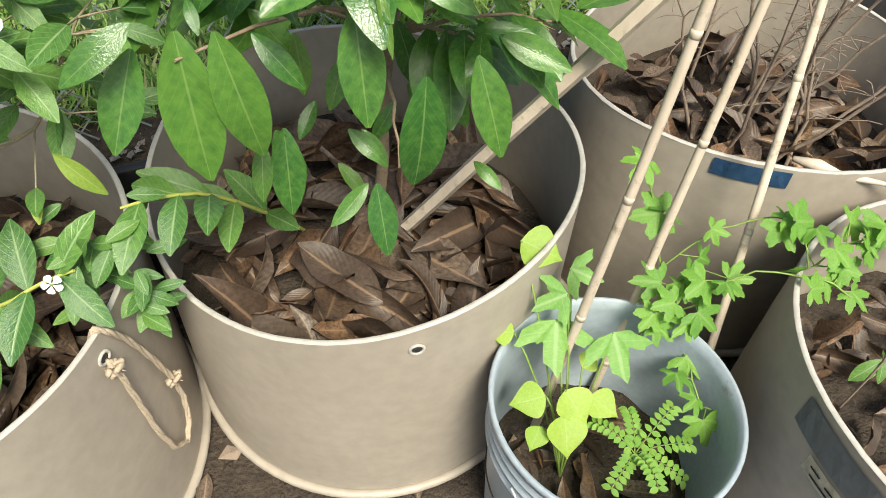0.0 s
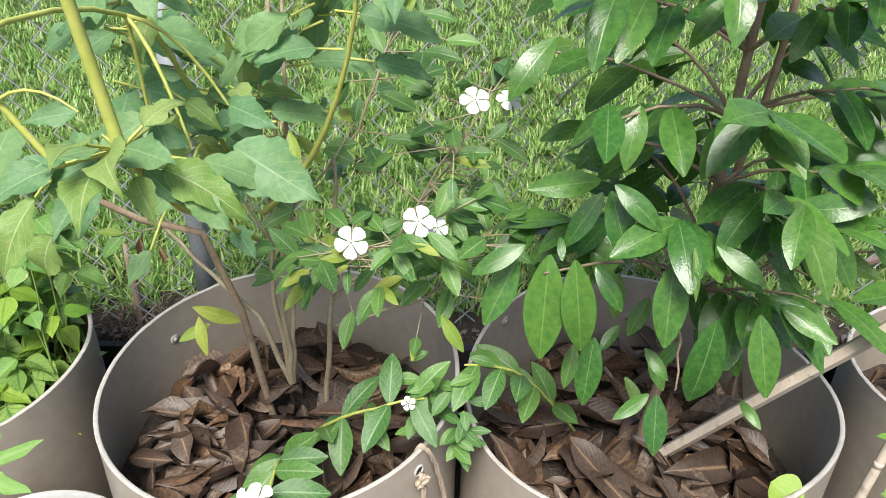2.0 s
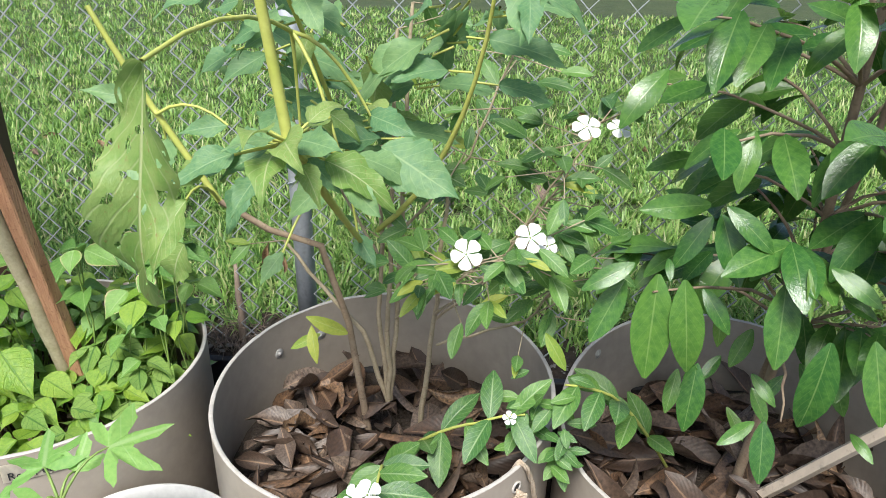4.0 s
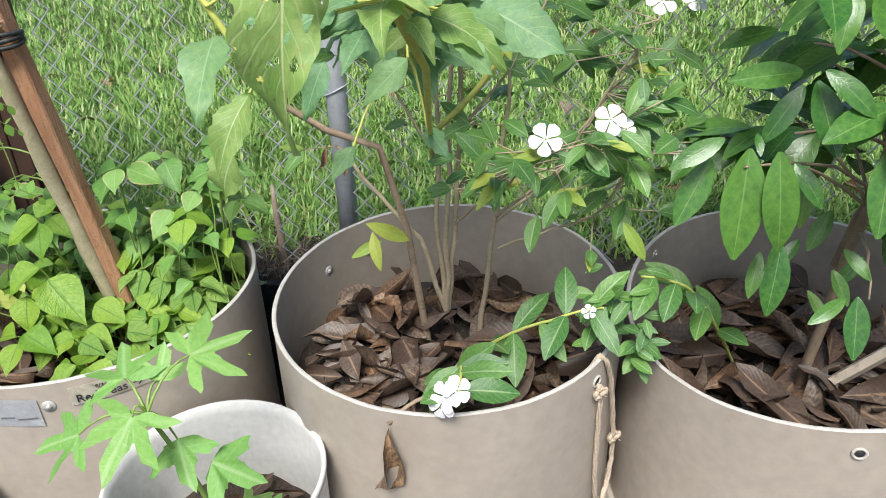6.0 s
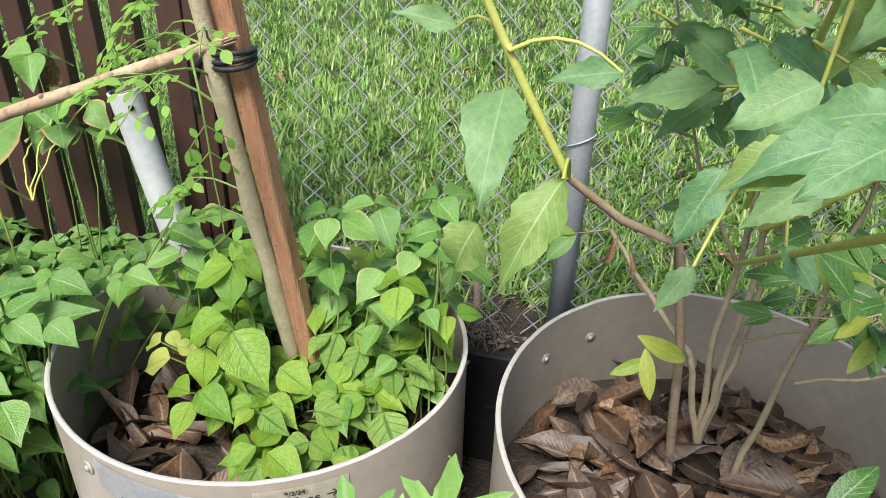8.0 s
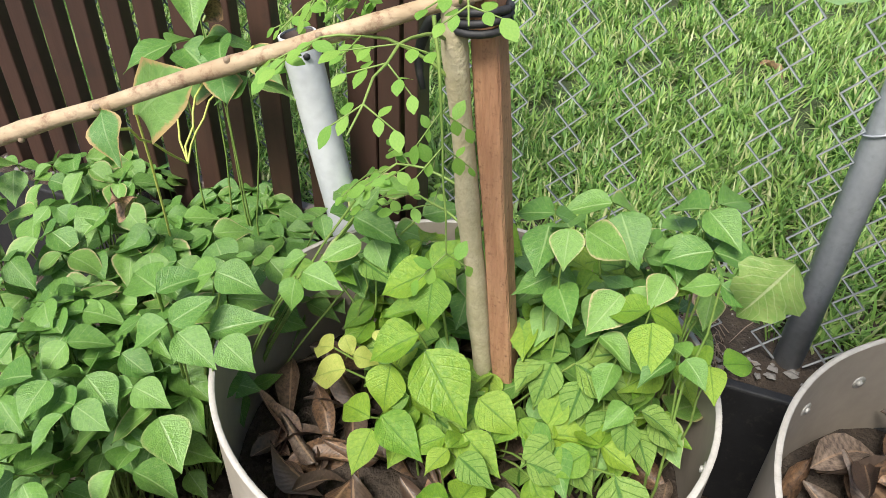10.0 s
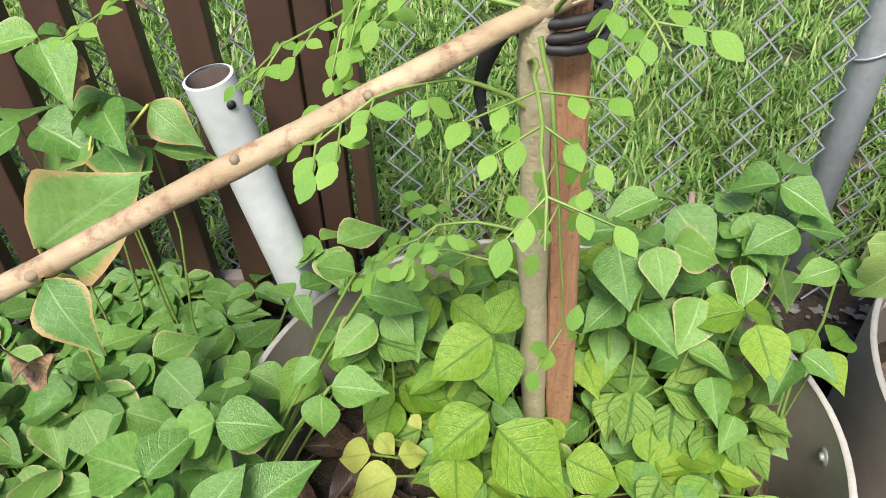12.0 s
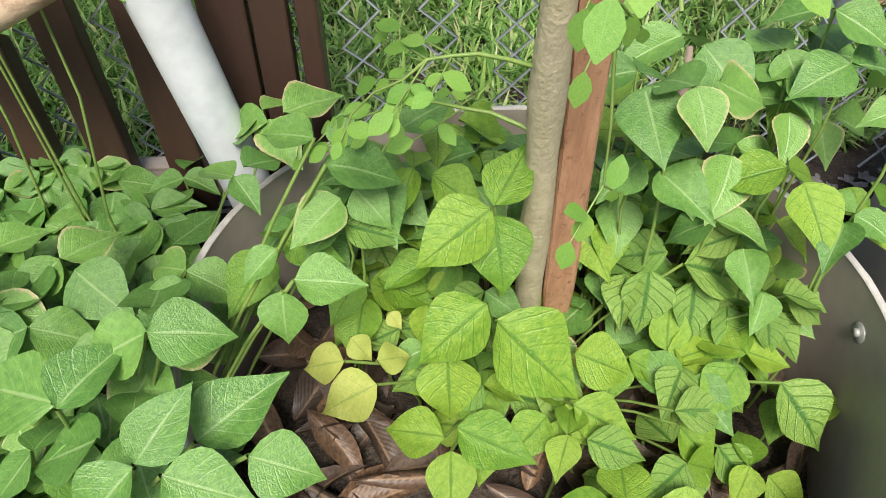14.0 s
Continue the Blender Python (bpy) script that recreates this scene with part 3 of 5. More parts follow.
def build_panel():
    p = thing("slatted_panel", (-1.4, fence_y(-1.4, -0.05), HIGH), "dark brown painted wooden slat panel leaning at the fence", "fence panel")
    ang = math.atan(0.18)
    centres = [(-1.121, 0.036), (-1.165, 0.047), (-1.252, 0.040)] + [(-1.330 - 0.0705 * k, 0.041) for k in range(11)]
    rng = random.Random(2)
    for cx, w in centres:
        bm = bmesh.new()
        box(bm, (w, 0.026, 0.90), Matrix.Translation((cx, fence_y(cx, -0.045), 0.37 + 0.45)) @ Matrix.Rotation(ang, 4, "Z") @ Matrix.Rotation(radians(rng.uniform(-0.8, 0.8)), 4, "Y"), 0.003)
        part("slat", bm, M_BROWN, p, smooth=False)
    for z, mat, off, h in ((0.395, M_GREYWOOD, -0.018, 0.05), (1.15, M_BROWN, -0.016, 0.06)):
        bm = bmesh.new()
        box(bm, (0.98, 0.022, h), Matrix.Translation((-1.585, fence_y(-1.585, off), z)) @ Matrix.Rotation(ang, 4, "Z"), 0.003)
        part("rail", bm, mat, p, smooth=False)
    bm = bmesh.new()
    box(bm, (0.022, 0.045, 1.0), Matrix.Translation((-1.089, fence_y(-1.089, -0.036), 0.84)) @ Matrix.Rotation(ang, 4, "Z"), 0.003)
    part("end_post", bm, M_BROWN, p, smooth=False)


build_panel()


def build_pipe():
    p = thing("pvc_pipe", (-1.108, 1.062, LOW), "white plastic pipe standing upright behind the pea tub", "pipe")
    a, b = Vector((-1.108, 1.062, LOW)), Vector((-1.196, 0.992, 0.787))
    bm = bmesh.new()
    tube(bm, [a, a.lerp(b, 0.5), b], 0.0258, 28, False)
    part("pipe_wall", bm, M_PVC, p)
    bm = bmesh.new()
    tube(bm, [a.lerp(b, 0.7), b - Vector((0, 0, 0.002))], 0.0230, 28, False)
    part("pipe_inside", bm, M_PIPE_IN, p)
    bm = bmesh.new()
    d = (b - a).normalized()
    s = d.orthogonal().normalized()
    o = d.cross(s)
    n = 28
    ra = [bm.verts.new(b + 0.0260 * (math.cos(k * 6.2832 / n) * s + math.sin(k * 6.2832 / n) * o)) for k in range(n)]
    rb = [bm.verts.new(b + 0.0228 * (math.cos(k * 6.2832 / n) * s + math.sin(k * 6.2832 / n) * o) + d * 0.001) for k in range(n)]
    for k in range(n):
        bm.faces.new((ra[k], ra[(k + 1) % n], rb[(k + 1) % n], rb[k]))
    part("pipe_lip", bm, M_PVC, p)
    bm = bmesh.new()
    c = b - d * 0.022 + Vector((0.0225, -0.0145, 0))
    # a black disc paints the dark inside of the hole; nothing is cut
    tube(bm, [c, c + Vector((0.0012, -0.0012, 0))], 0.0048, 12)
    part("drilled_hole", bm, M_INK_AND_HOLE, p)


build_pipe()

# ---- the tubs ----


class Tub:
    def __init__(self, name, label, h, cx, cy, r, a, b, tx, ty, w1, w2, fill):
        self.v = (h, cx, cy, r, a, b, tx, ty, w1, w2)
        self.c, self.fill, self.r = Vector((cx, cy, 0)), fill, r
        self.root = thing(name, (cx, cy, LOW), label, "planter", "cut drum planters")
        self.build()

    def rim(self, th):
        h, cx, cy, r, a, b, tx, ty, w1, w2 = self.v
        return h + tx * math.cos(th) + ty * math.sin(th) + w1 * math.cos(2 * th) + w2 * math.sin(2 * th)

    def rad(self, th):
        return self.r + self.v[4] * math.cos(2 * th) + self.v[5] * math.sin(2 * th)

    def at(self, th, z, out=0.0):
        r = self.rad(th) + out
        return Vector((self.c.x + r * math.cos(th), self.c.y + r * math.sin(th), z))

    def build(self):
        n, t = 96, 0.006
        bm = bmesh.new()
        lip = bmesh.new()
        foot = bmesh.new()
        rows = []
        for k in range(n):
            th = 2 * math.pi * k / n
            top = self.rim(th) + 0.0015 * noise.noise((math.cos(th) * 9, math.sin(th) * 9, self.c.x * 7))
            z = [LOW + 0.004, LOW + 0.05] + [LOW + 0.05 + (top - LOW - 0.05) * q for q in (0.35, 0.7, 0.97, 1.0)]
            o = [bm.verts.new(self.at(th, q, -0.004 if i == 0 else 0.0015 * noise.noise((math.cos(th) * 2, q * 5, math.sin(th) * 2)))) for i, q in enumerate(z)]
            i_ = [bm.verts.new(self.at(th, q, -t)) for q in (z[-1], z[-2], z[2], z[0] + 0.01)]
            rows.append((o, i_))
        for k in range(n):
            (o, i_), (o2, i2) = rows[k], rows[(k + 1) % n]
            for q in range(len(o) - 1):
                bm.faces.new((o[q], o2[q], o2[q + 1], o[q + 1]))
            for q in range(3):
                bm.faces.new((i_[q], i2[q], i2[q + 1], i_[q + 1]))
        part("wall", bm, M_POT, self.root)
        loop = []
        for k in range(n):
            th = 2 * math.pi * k / n
            zt = self.rim(th) + 0.0015 * noise.noise((math.cos(th) * 9, math.sin(th) * 9, self.c.x * 7))
            j = 0.0012 * noise.noise((math.cos(th) * 25, math.sin(th) * 25, 3))
            loop.append([lip.verts.new(self.at(th, zt - 0.0005, 0.0006)), lip.verts.new(self.at(th, zt + 0.0012 + j, -0.0008)), lip.verts.new(self.at(th, zt + 0.0012 + j, -t + 0.0008)), lip.verts.new(self.at(th, zt - 0.0005, -t - 0.0006))])
        for k in range(n):
            a, b = loop[k], loop[(k + 1) % n]
            for q in range(3):
                lip.faces.new((a[q], b[q], b[q + 1], a[q + 1]))
        part("cut_rim", lip, M_RIM, self.root, "pale rough-cut plastic rim")
        tube(foot, [self.at(2 * math.pi * k / 64, LOW + 0.014, 0.002) for k in range(65)], 0.008, 8, False)
        part("foot_ring", foot, M_POT, self.root)
        s = bmesh.new()
        c = s.verts.new((self.c.x, self.c.y, self.fill - 0.015))
        ring = []
        for q in (0.35, 0.7, 1.0):
            ring.append([s.verts.new(self.c.lerp(self.at(2 * math.pi * k / 40, 0, -0.0065), q) * 1.0 + Vector((0, 0, self.fill - 0.02 + 0.02 * noise.noise((q * 3, k * 0.5, self.c.x))))) for k in range(40)])
        for k in range(40):
            s.faces.new((c, ring[0][k], ring[0][(k + 1) % 40]))
            for a, b in zip(ring, ring[1:]):
                s.faces.new((a[k], b[k], b[(k + 1) % 40], a[(k + 1) % 40]))
        part("soil", s, M_SOIL, self.root, "dark damp potting soil")

    def bolt(self, th, z, inside=True):
        bm = bmesh.new()
        d = Vector((math.cos(th), math.sin(th), 0)) * (-1 if inside else 1)
        p = self.at(th, z, -0.0062 if inside else 0.0005)
        tube(bm, [p, p + d * 0.0015], [0.0105, 0.0095], 12)
        tube(bm, [p + d * 0.001, p + d * 0.0045], [0.0048, 0.0040], 8)
        part("screw", bm, M_SCREW, self.root)

    def hole(self, th, z):
        bm = bmesh.new()
        d = Vector((math.cos(th), math.sin(th), 0))
        p = self.at(th, z, 0.0004)
        # no opening in the wall: this disc is the hole's inner shade as colour
        tube(bm, [p, p + d * 0.0012], [0.0065, 0.006], 12)
        hole = part("drilled_hole", bm, M_INK_AND_HOLE, self.root)
        bm = bmesh.new()
        s = Vector((-d.y, d.x, 0))
        tube(bm, [p + d * 0.001 + (s * math.cos(a) + Vector((0, 0, 1)) * math.sin(a)) * 0.0085 for a in [k * 0.5236 for k in range(13)]], 0.0022, 5, False)
        part("hole_burr", bm, M_RIM, hole)

    def patch(self, name, material, th0, th1, drop0, drop1, label, out=0.0024, slant=0.0):
        """A strip of tape that follows the wall."""
        bm = bmesh.new()
        n = 14
        prev = None
        for k in range(n + 1):
            th = th0 + (th1 - th0) * k / n
            zt = self.rim(th) + slant * (k / n - 0.5)
            cur = [bm.verts.new(self.at(th, zt - drop0, out)), bm.verts.new(self.at(th, zt - (drop0 + drop1) / 2, out + 0.0006 * math.sin(k * 2.3))), bm.verts.new(self.at(th, zt - drop1, out))]
            if prev:
                bm.faces.new((prev[0], prev[1], cur[1], cur[0]))
                bm.faces.new((prev[1], prev[2], cur[2], cur[1]))
            prev = cur
        r = bmesh.ops.solidify(bm, geom=bm.faces[:], thickness=0.0006)
        return part(name, bm, material, self.root, label, False)

    def lettering(self, text, th, drop, size, tilt=0.0):
        """Hand lettering on a label at the angle th."""
        cu = bpy.data.curves.new("lettering", "FONT")
        cu.body, cu.size, cu.extrude = text, size, 0.0002
        cu.align_x = "CENTER"
        cu.offset = 0.0001
        ob = new("lettering", cu)
        me = bpy.data.meshes.new_from_object(ob)
        bpy.data.objects.remove(ob)
        me.materials.clear()
        me.materials.append(M_INK_AND_HOLE)
        for v in me.vertices:
            u = th + v.co.x / self.rad(th)
            v.co = self.at(u, self.rim(u) - drop + v.co.y + tilt * v.co.x, 0.0042 + v.co.z)
        put("lettering", me, self.root, Matrix.Identity(4))


tub_a = Tub("drum_planter", "beige cut plastic drum planter full of pea plants", 0.500, -0.849, 0.859, 0.2965, 0.0096, 0.002, 0.0, 0.002, 0.002, 0.0, 0.33)
tub_b = Tub("drum_planter", "beige cut plastic drum planter with periwinkle and a jute rope handle", 0.507, -0.205, 0.956, 0.298, -0.009, -0.003, 0.003, 0.005, -0.001, 0.0, 0.355)
tub_c = Tub("drum_planter", "beige cut plastic drum planter holding a glossy-leaved sapling", 0.493, 0.388, 1.063, 0.308, -0.008, 0.005, 0.014, 0.0, -0.005, -0.019, 0.30)
tub_d = Tub("drum_planter", "beige cut plastic drum planter with blue tape and dead stems", 0.498, 1.056, 1.148, 0.303, 0.007, 0.003, -0.005, -0.007, -0.005, 0.012, 0.345)
tub_e = Tub("drum_planter", "beige cut plastic drum planter with grey tape and label", 0.486, 1.088, 0.522, 0.304, -0.001, -0.004, -0.001, -0.002, 0.004, 0.0, 0.33)


def angle_of(tub, x, y):
    return math.atan2(y - tub.c.y, x - tub.c.x)


tub_b.bolt(angle_of(tub_b, -0.483, 1.075), 0.440)
tub_b.bolt(angle_of(tub_b, -0.437, 1.173), 0.440)
tub_b.hole(-0.535, 0.474)
tub_a.bolt(-1.780, 0.462, False)
tub_a.bolt(-1.090, 0.458, False)
tub_a.bolt(angle_of(tub_a, -0.929, 1.117), 0.470)
tub_a.bolt(angle_of(tub_a, -0.535, 0.890), 0.462)
tub_c.hole(angle_of(tub_c, 0.386, 0.744), 0.462)
tub_c.bolt(angle_of(tub_c, 0.156, 1.208), 0.462)
tub_a.patch("silver_tape_patch", M_TAPE_GREY, -1.705, -1.135, 0.014, 0.064, "crinkled silver tape with faded lettering", slant=-0.018)
tub_a.patch("paper_label", M_LABEL, -0.985, -0.600, 0.011, 0.044, "cream tape label with handwriting")
tub_a.lettering("Red Peas \u2192", -0.800, 0.039, 0.0190)
tub_a.lettering("9/3/24", -0.820, 0.022, 0.0095)
for u0, u1, dr in ((0.22, 0.30, 0.050), (0.34, 0.60, 0.052), (0.66, 0.78, 0.050), (0.80, 0.97, 0.054)):
    tub_a.patch("faded_writing", M_TAPE_DARK, -1.705 + 0.57 * u0, -1.705 + 0.57 * u1, dr, dr + 0.0028, "", 0.0036)
tub_d.patch("blue_tape_patch", M_TAPE_BLUE, -2.327, -1.985, 0.004, 0.032, "faded blue tape stuck on the wall")
tub_e.patch("grey_tape_patch", M_TAPE_DARK, 2.950, 3.52, 0.012, 0.060, "dull dark grey tape with faded lettering")
tub_e.patch("paper_label", M_LABEL, 3.090, 3.46, 0.066, 0.094, "cream tape label with handwriting")
for u0, u1, dr in ((0.08, 0.22, 0.074), (0.30, 0.62, 0.076), (0.12, 0.5, 0.085)):
    tub_e.patch("faded_writing", M_INK_AND_HOLE, 3.09 + 0.37 * u0, 3.09 + 0.37 * u1, dr, dr + 0.003, "", 0.0036)

# ---- the pails ----


def build_pail(name, label, x, y, top, r, material, ridges=True, bail=True, fill=0.2):
    p = thing(name, (x, y, LOW), label, "bucket", "plastic buckets")
    n = 64
    prof = [(0.86, LOW + 0.002), (0.90, LOW + 0.1), (0.935, top - 0.10)]
    if ridges:
        for k in range(3):
            z = top - 0.085 + k * 0.022
            prof += [(0.94, z), (0.985, z + 0.003), (0.985, z + 0.008), (0.945, z + 0.011)]
    prof += [(0.955, top - 0.014), (1.0, top - 0.013), (1.005, top - 0.003), (0.99, top), (0.965, top - 0.001), (0.945, top - 0.02), (0.90, top - 0.12), (0.86, LOW + 0.02), (0.0, LOW + 0.02)]
    bm = bmesh.new()
    rows = []
    for q, z in prof:
        rows.append([bm.verts.new((x + q * r * math.cos(6.28318 * k / n), y + q * r * math.sin(6.28318 * k / n), z)) for k in range(n)] if q else [bm.verts.new((x, y, z))] * n)
    for a, b in zip(rows, rows[1:]):
        for k in range(n):
            vs = [a[k], a[(k + 1) % n], b[(k + 1) % n], b[k]]
            vs = list(dict.fromkeys(vs))
            bm.faces.new(vs)
    part("pail_body", bm, material, p)
    bm = bmesh.new()
    c = bm.verts.new((x, y, fill))
    ring = [bm.verts.new((x + 0.93 * r * math.cos(6.28318 * k / 24), y + 0.93 * r * math.sin(6.28318 * k / 24), fill - 0.006 * (k % 3))) for k in range(24)]
    for k in range(24):
        bm.faces.new((c, ring[k], ring[(k + 1) % 24]))
    part("soil", bm, M_SOIL, p, "dark wet soil")
    if bail:
        bm = bmesh.new()
        tube(bm, [(x + r * 1.01 * math.cos(a), y + r * 1.01 * math.sin(a), top - 0.055 - 0.10 * math.sin((a - 3.5) / 2.1 * math.pi)) for a in [3.5 + 2.1 * k / 20 for k in range(21)]], 0.0018, 6)
        part("wire_handle", bm, M_GALV, p)
    return p


pail_f = build_pail("bucket", "bluish grey plastic bucket with canes and vines", 0.612, 0.664, 0.402, 0.153, M_PAIL_BLUE, True, True, 0.215)
pail_g = build_pail("bucket", "white plastic bucket with a lobed-leaf seedling and dry leaves", -0.452, 0.588, 0.400, 0.152, M_PAIL_WHITE, True, False, 0.255)
pail_h = build_pail("bucket", "empty-looking white plastic bucket beside the pea tub", -0.945, 0.445, 0.335, 0.150, M_PAIL_WHITE, True, False, 0.11)

# ---- dry leaves lying in the tubs ----


def litter(name, label, c, rx, ry, z, count, size, seed, heap=0.03, meshes=L_DRY):
    rng = random.Random(seed)
    root = thing(name, (c.x, c.y, z), label, "leaf litter", "leaf litter")
    for i in range(count):
        a, q = rng.uniform(0, 6.283), math.sqrt(rng.random()) * 0.93
        s = rng.uniform(*size)
        x, y = c.x + rx * q * math.cos(a), c.y + ry * q * math.sin(a)
        d = Vector((rng.uniform(-1, 1), rng.uniform(-1, 1), rng.uniform(-0.25, 0.30)))
        d.normalize()
        # keep the tip inside the wall
        px, py = x - d.x * s * 0.5, y - d.y * s * 0.5
        for _ in range(6):
            far = max(((u - c.x) / rx) ** 2 + ((v - c.y) / ry) ** 2 for u, v in ((px, py), (px + d.x * s, py + d.y * s)))
            if far < 0.93:
                break
            px, py = px + (c.x - px - d.x * s / 2) * 0.25, py + (c.y - py - d.y * s / 2) * 0.25
        up = Vector((rng.uniform(-0.8, 0.8), rng.uniform(-1.0, 0.6), rng.choice((1, 1, 1, -1))))
        pick = L_DRY_PALE[0] if i % 17 == 3 else meshes[rng.randrange(len(meshes))]
        put("dry_leaf", pick, root, aim((px, py, z + 0.005 + heap * (1 - q * 0.6) * rng.random() + 0.02 * i / count), d, up, s, rng.uniform(0.8, 1.25)))
    return root


def tub_litter(tub, label, count, size, seed, heap=0.03):
    return litter("leaf_litter", label, tub.c, tub.r + tub.v[4] - 0.008, tub.r - tub.v[4] - 0.008, tub.fill - 0.01, count, size, seed, heap)


tub_litter(tub_b, "brown curled dry leaves covering the soil of the periwinkle tub", 160, (0.070, 0.150), 14, 0.06)
tub_litter(tub_c, "reddish brown dry leaves covering the soil round the sapling", 165, (0.075, 0.175), 2, 0.075)
tub_litter(tub_d, "brown dry leaves filling the tub of dead stems", 170, (0.06, 0.12), 3, 0.05)
tub_litter(tub_e, "dark dry leaves in the labelled tub", 140, (0.05, 0.11), 4, 0.03)
tub_litter(tub_a, "brown dry leaves under the pea plants", 130, (0.06, 0.12), 5, 0.03)
litter("leaf_litter", "dry leaves inside the grey bucket", Vector((0.612, 0.664, 0)), 0.128, 0.128, 0.212, 26, (0.05, 0.09), 6, 0.02)
litter("leaf_litter", "dry leaves inside the white bucket", Vector((-0.452, 0.588, 0)), 0.128, 0.128, 0.255, 34, (0.05, 0.10), 7, 0.02)


def fallen_leaves():
    rng = random.Random(91)
    for i in range(46):
        x = rng.uniform(-2.2, 2.4)
        p = (x, fence_y(x, 0.12 + 2.6 * rng.random() ** 1.5), HIGH + 0.028)
        ob = put("fallen_leaf", L_DRY_PALE[0] if i % 2 else L_DRY[i % 6], None, aim(p, (rng.uniform(-1, 1), rng.uniform(-1, 1), rng.uniform(-0.1, 0.3)), (rng.uniform(-0.5, 0.5), -0.4, 1), rng.uniform(0.05, 0.095), 1.2))
        tagged(ob, "tan dry leaf lying on the lawn grass", "dry leaf", "leaves on the lawn")
    for i in range(60):
        x = rng.uniform(-1.4, 1.2)
        p = (x, fence_y(x, rng.uniform(-0.95, -0.12)), LOW + 0.006)
        ob = put("fallen_leaf", L_DRY[i % 6], None, aim(p, (rng.uniform(-1, 1), rng.uniform(-1, 1), rng.uniform(-0.05, 0.1)), (rng.uniform(-0.4, 0.4), rng.uniform(-0.4, 0.4), 1), rng.uniform(0.05, 0.11), 1.0))
        tagged(ob, "brown dry leaf lying on the soil between tubs", "dry leaf", "leaves on the soil")


fallen_leaves()

# ---- stakes, poles and canes ----


def build_stake():
    s = thing("wooden_stake", (-0.815, 0.930, 0.29), "split reddish wooden stake leaning in the pea tub", "stake")
    a, b = Vector((-0.812, 0.949, 0.27)), Vector((-0.856, 0.832, 1.18))
    d = (b - a).normalized()
    bm = bmesh.new()
    x = Vector((1, 0.1, 0))
    x = (x - d * x.dot(d)).normalized()
    y = d.cross(x)
    rng = random.Random(4)
    rings = []
    for k in range(15):
        t = k / 14
        w, h = 0.0138 * (1 + 0.08 * rng.uniform(-1, 1)), 0.0135 * (1 + 0.06 * rng.uniform(-1, 1))
        rings.append([bm.verts.new(a.lerp(b, t) + x * w * p + y * h * q) for p, q in ((-1, -0.8), (-0.85, -1), (0.85, -1), (1, -0.8), (1, 0.8), (0.85, 1), (-0.85, 1), (-1, 0.8))])
    for p, q in zip(rings, rings[1:]):
        for k in range(8):
            bm.faces.new((p[k], p[(k + 1) % 8], q[(k + 1) % 8], q[k]))
    bm.faces.new(rings[-1])
    part("shaft", bm, M_REDWOOD, s, smooth=False)
    bm = bmesh.new()
    c = Vector((-0.848, 0.858, 0.918))
    for j in range(3):
        tube(bm, [c + Vector((0.028 * math.cos(t), 0.026 * math.sin(t), 0.006 * j - 0.006 + 0.004 * math.sin(t + j))) for t in [k * 0.35 for k in range(19)]], 0.0038, 6, False)
    tube(bm, bend(c + Vector((-0.034, -0.012, 0)), c + Vector((-0.045, -0.02, -0.075)), (-0.012, 0, 0), 6), [0.006, 0.006, 0.006, 0.005, 0.005, 0.004, 0.003], 6)
    part("black_tie", bm, M_BLACK, s, "black fabric tie")


def build_pole():
    p = thing("wooden_pole", (-1.6, 0.4, 0.6), "peeled pale wooden pole tied across to the stake", "pole")
    a, b = Vector((-1.66, 0.358, 0.597)), Vector((-0.846, 0.842, 0.938))
    pts = bend(a, b, (0, 0, 0.012), 22, 0.0012, 6)
    rad = [0.0087 - 0.0015 * k / 22 + (0.0012 if k in (5, 10, 12, 17, 20) else 0) for k in range(23)]
    part("shaft", tube(bmesh.new(), pts, rad, 12), M_POLE, p)
    for q, d in ((10, (0.004, -0.006, -0.008)), (12, (0.002, -0.006, -0.009)), (17, (0.002, -0.006, 0.008)), (19, (0.002, -0.008, 0.004)), (14, (0, -0.01, 0.002))):
        part("knot", tube(bmesh.new(), [pts[q], pts[q] + Vector(d) * 1.05, pts[q] + Vector(d) * 1.2], [0.0050, 0.0030, 0.0015], 7), M_TWIG, p)
    bm = bmesh.new()
    for k in range(7):
        e = pts[-1] + Vector((0.003 * math.sin(k * 2.1), 0.004 * math.cos(k * 3.3), 0.004 * math.sin(k)))
        tube(bm, [e - Vector((0.02, 0.003, 0.009)), e + Vector((0.012 + 0.006 * (k % 3), 0.002, 0.006 + 0.002 * (k % 2)))], [0.003, 0.0008], 4)
    part("splintered_end", bm, M_POLE, p)


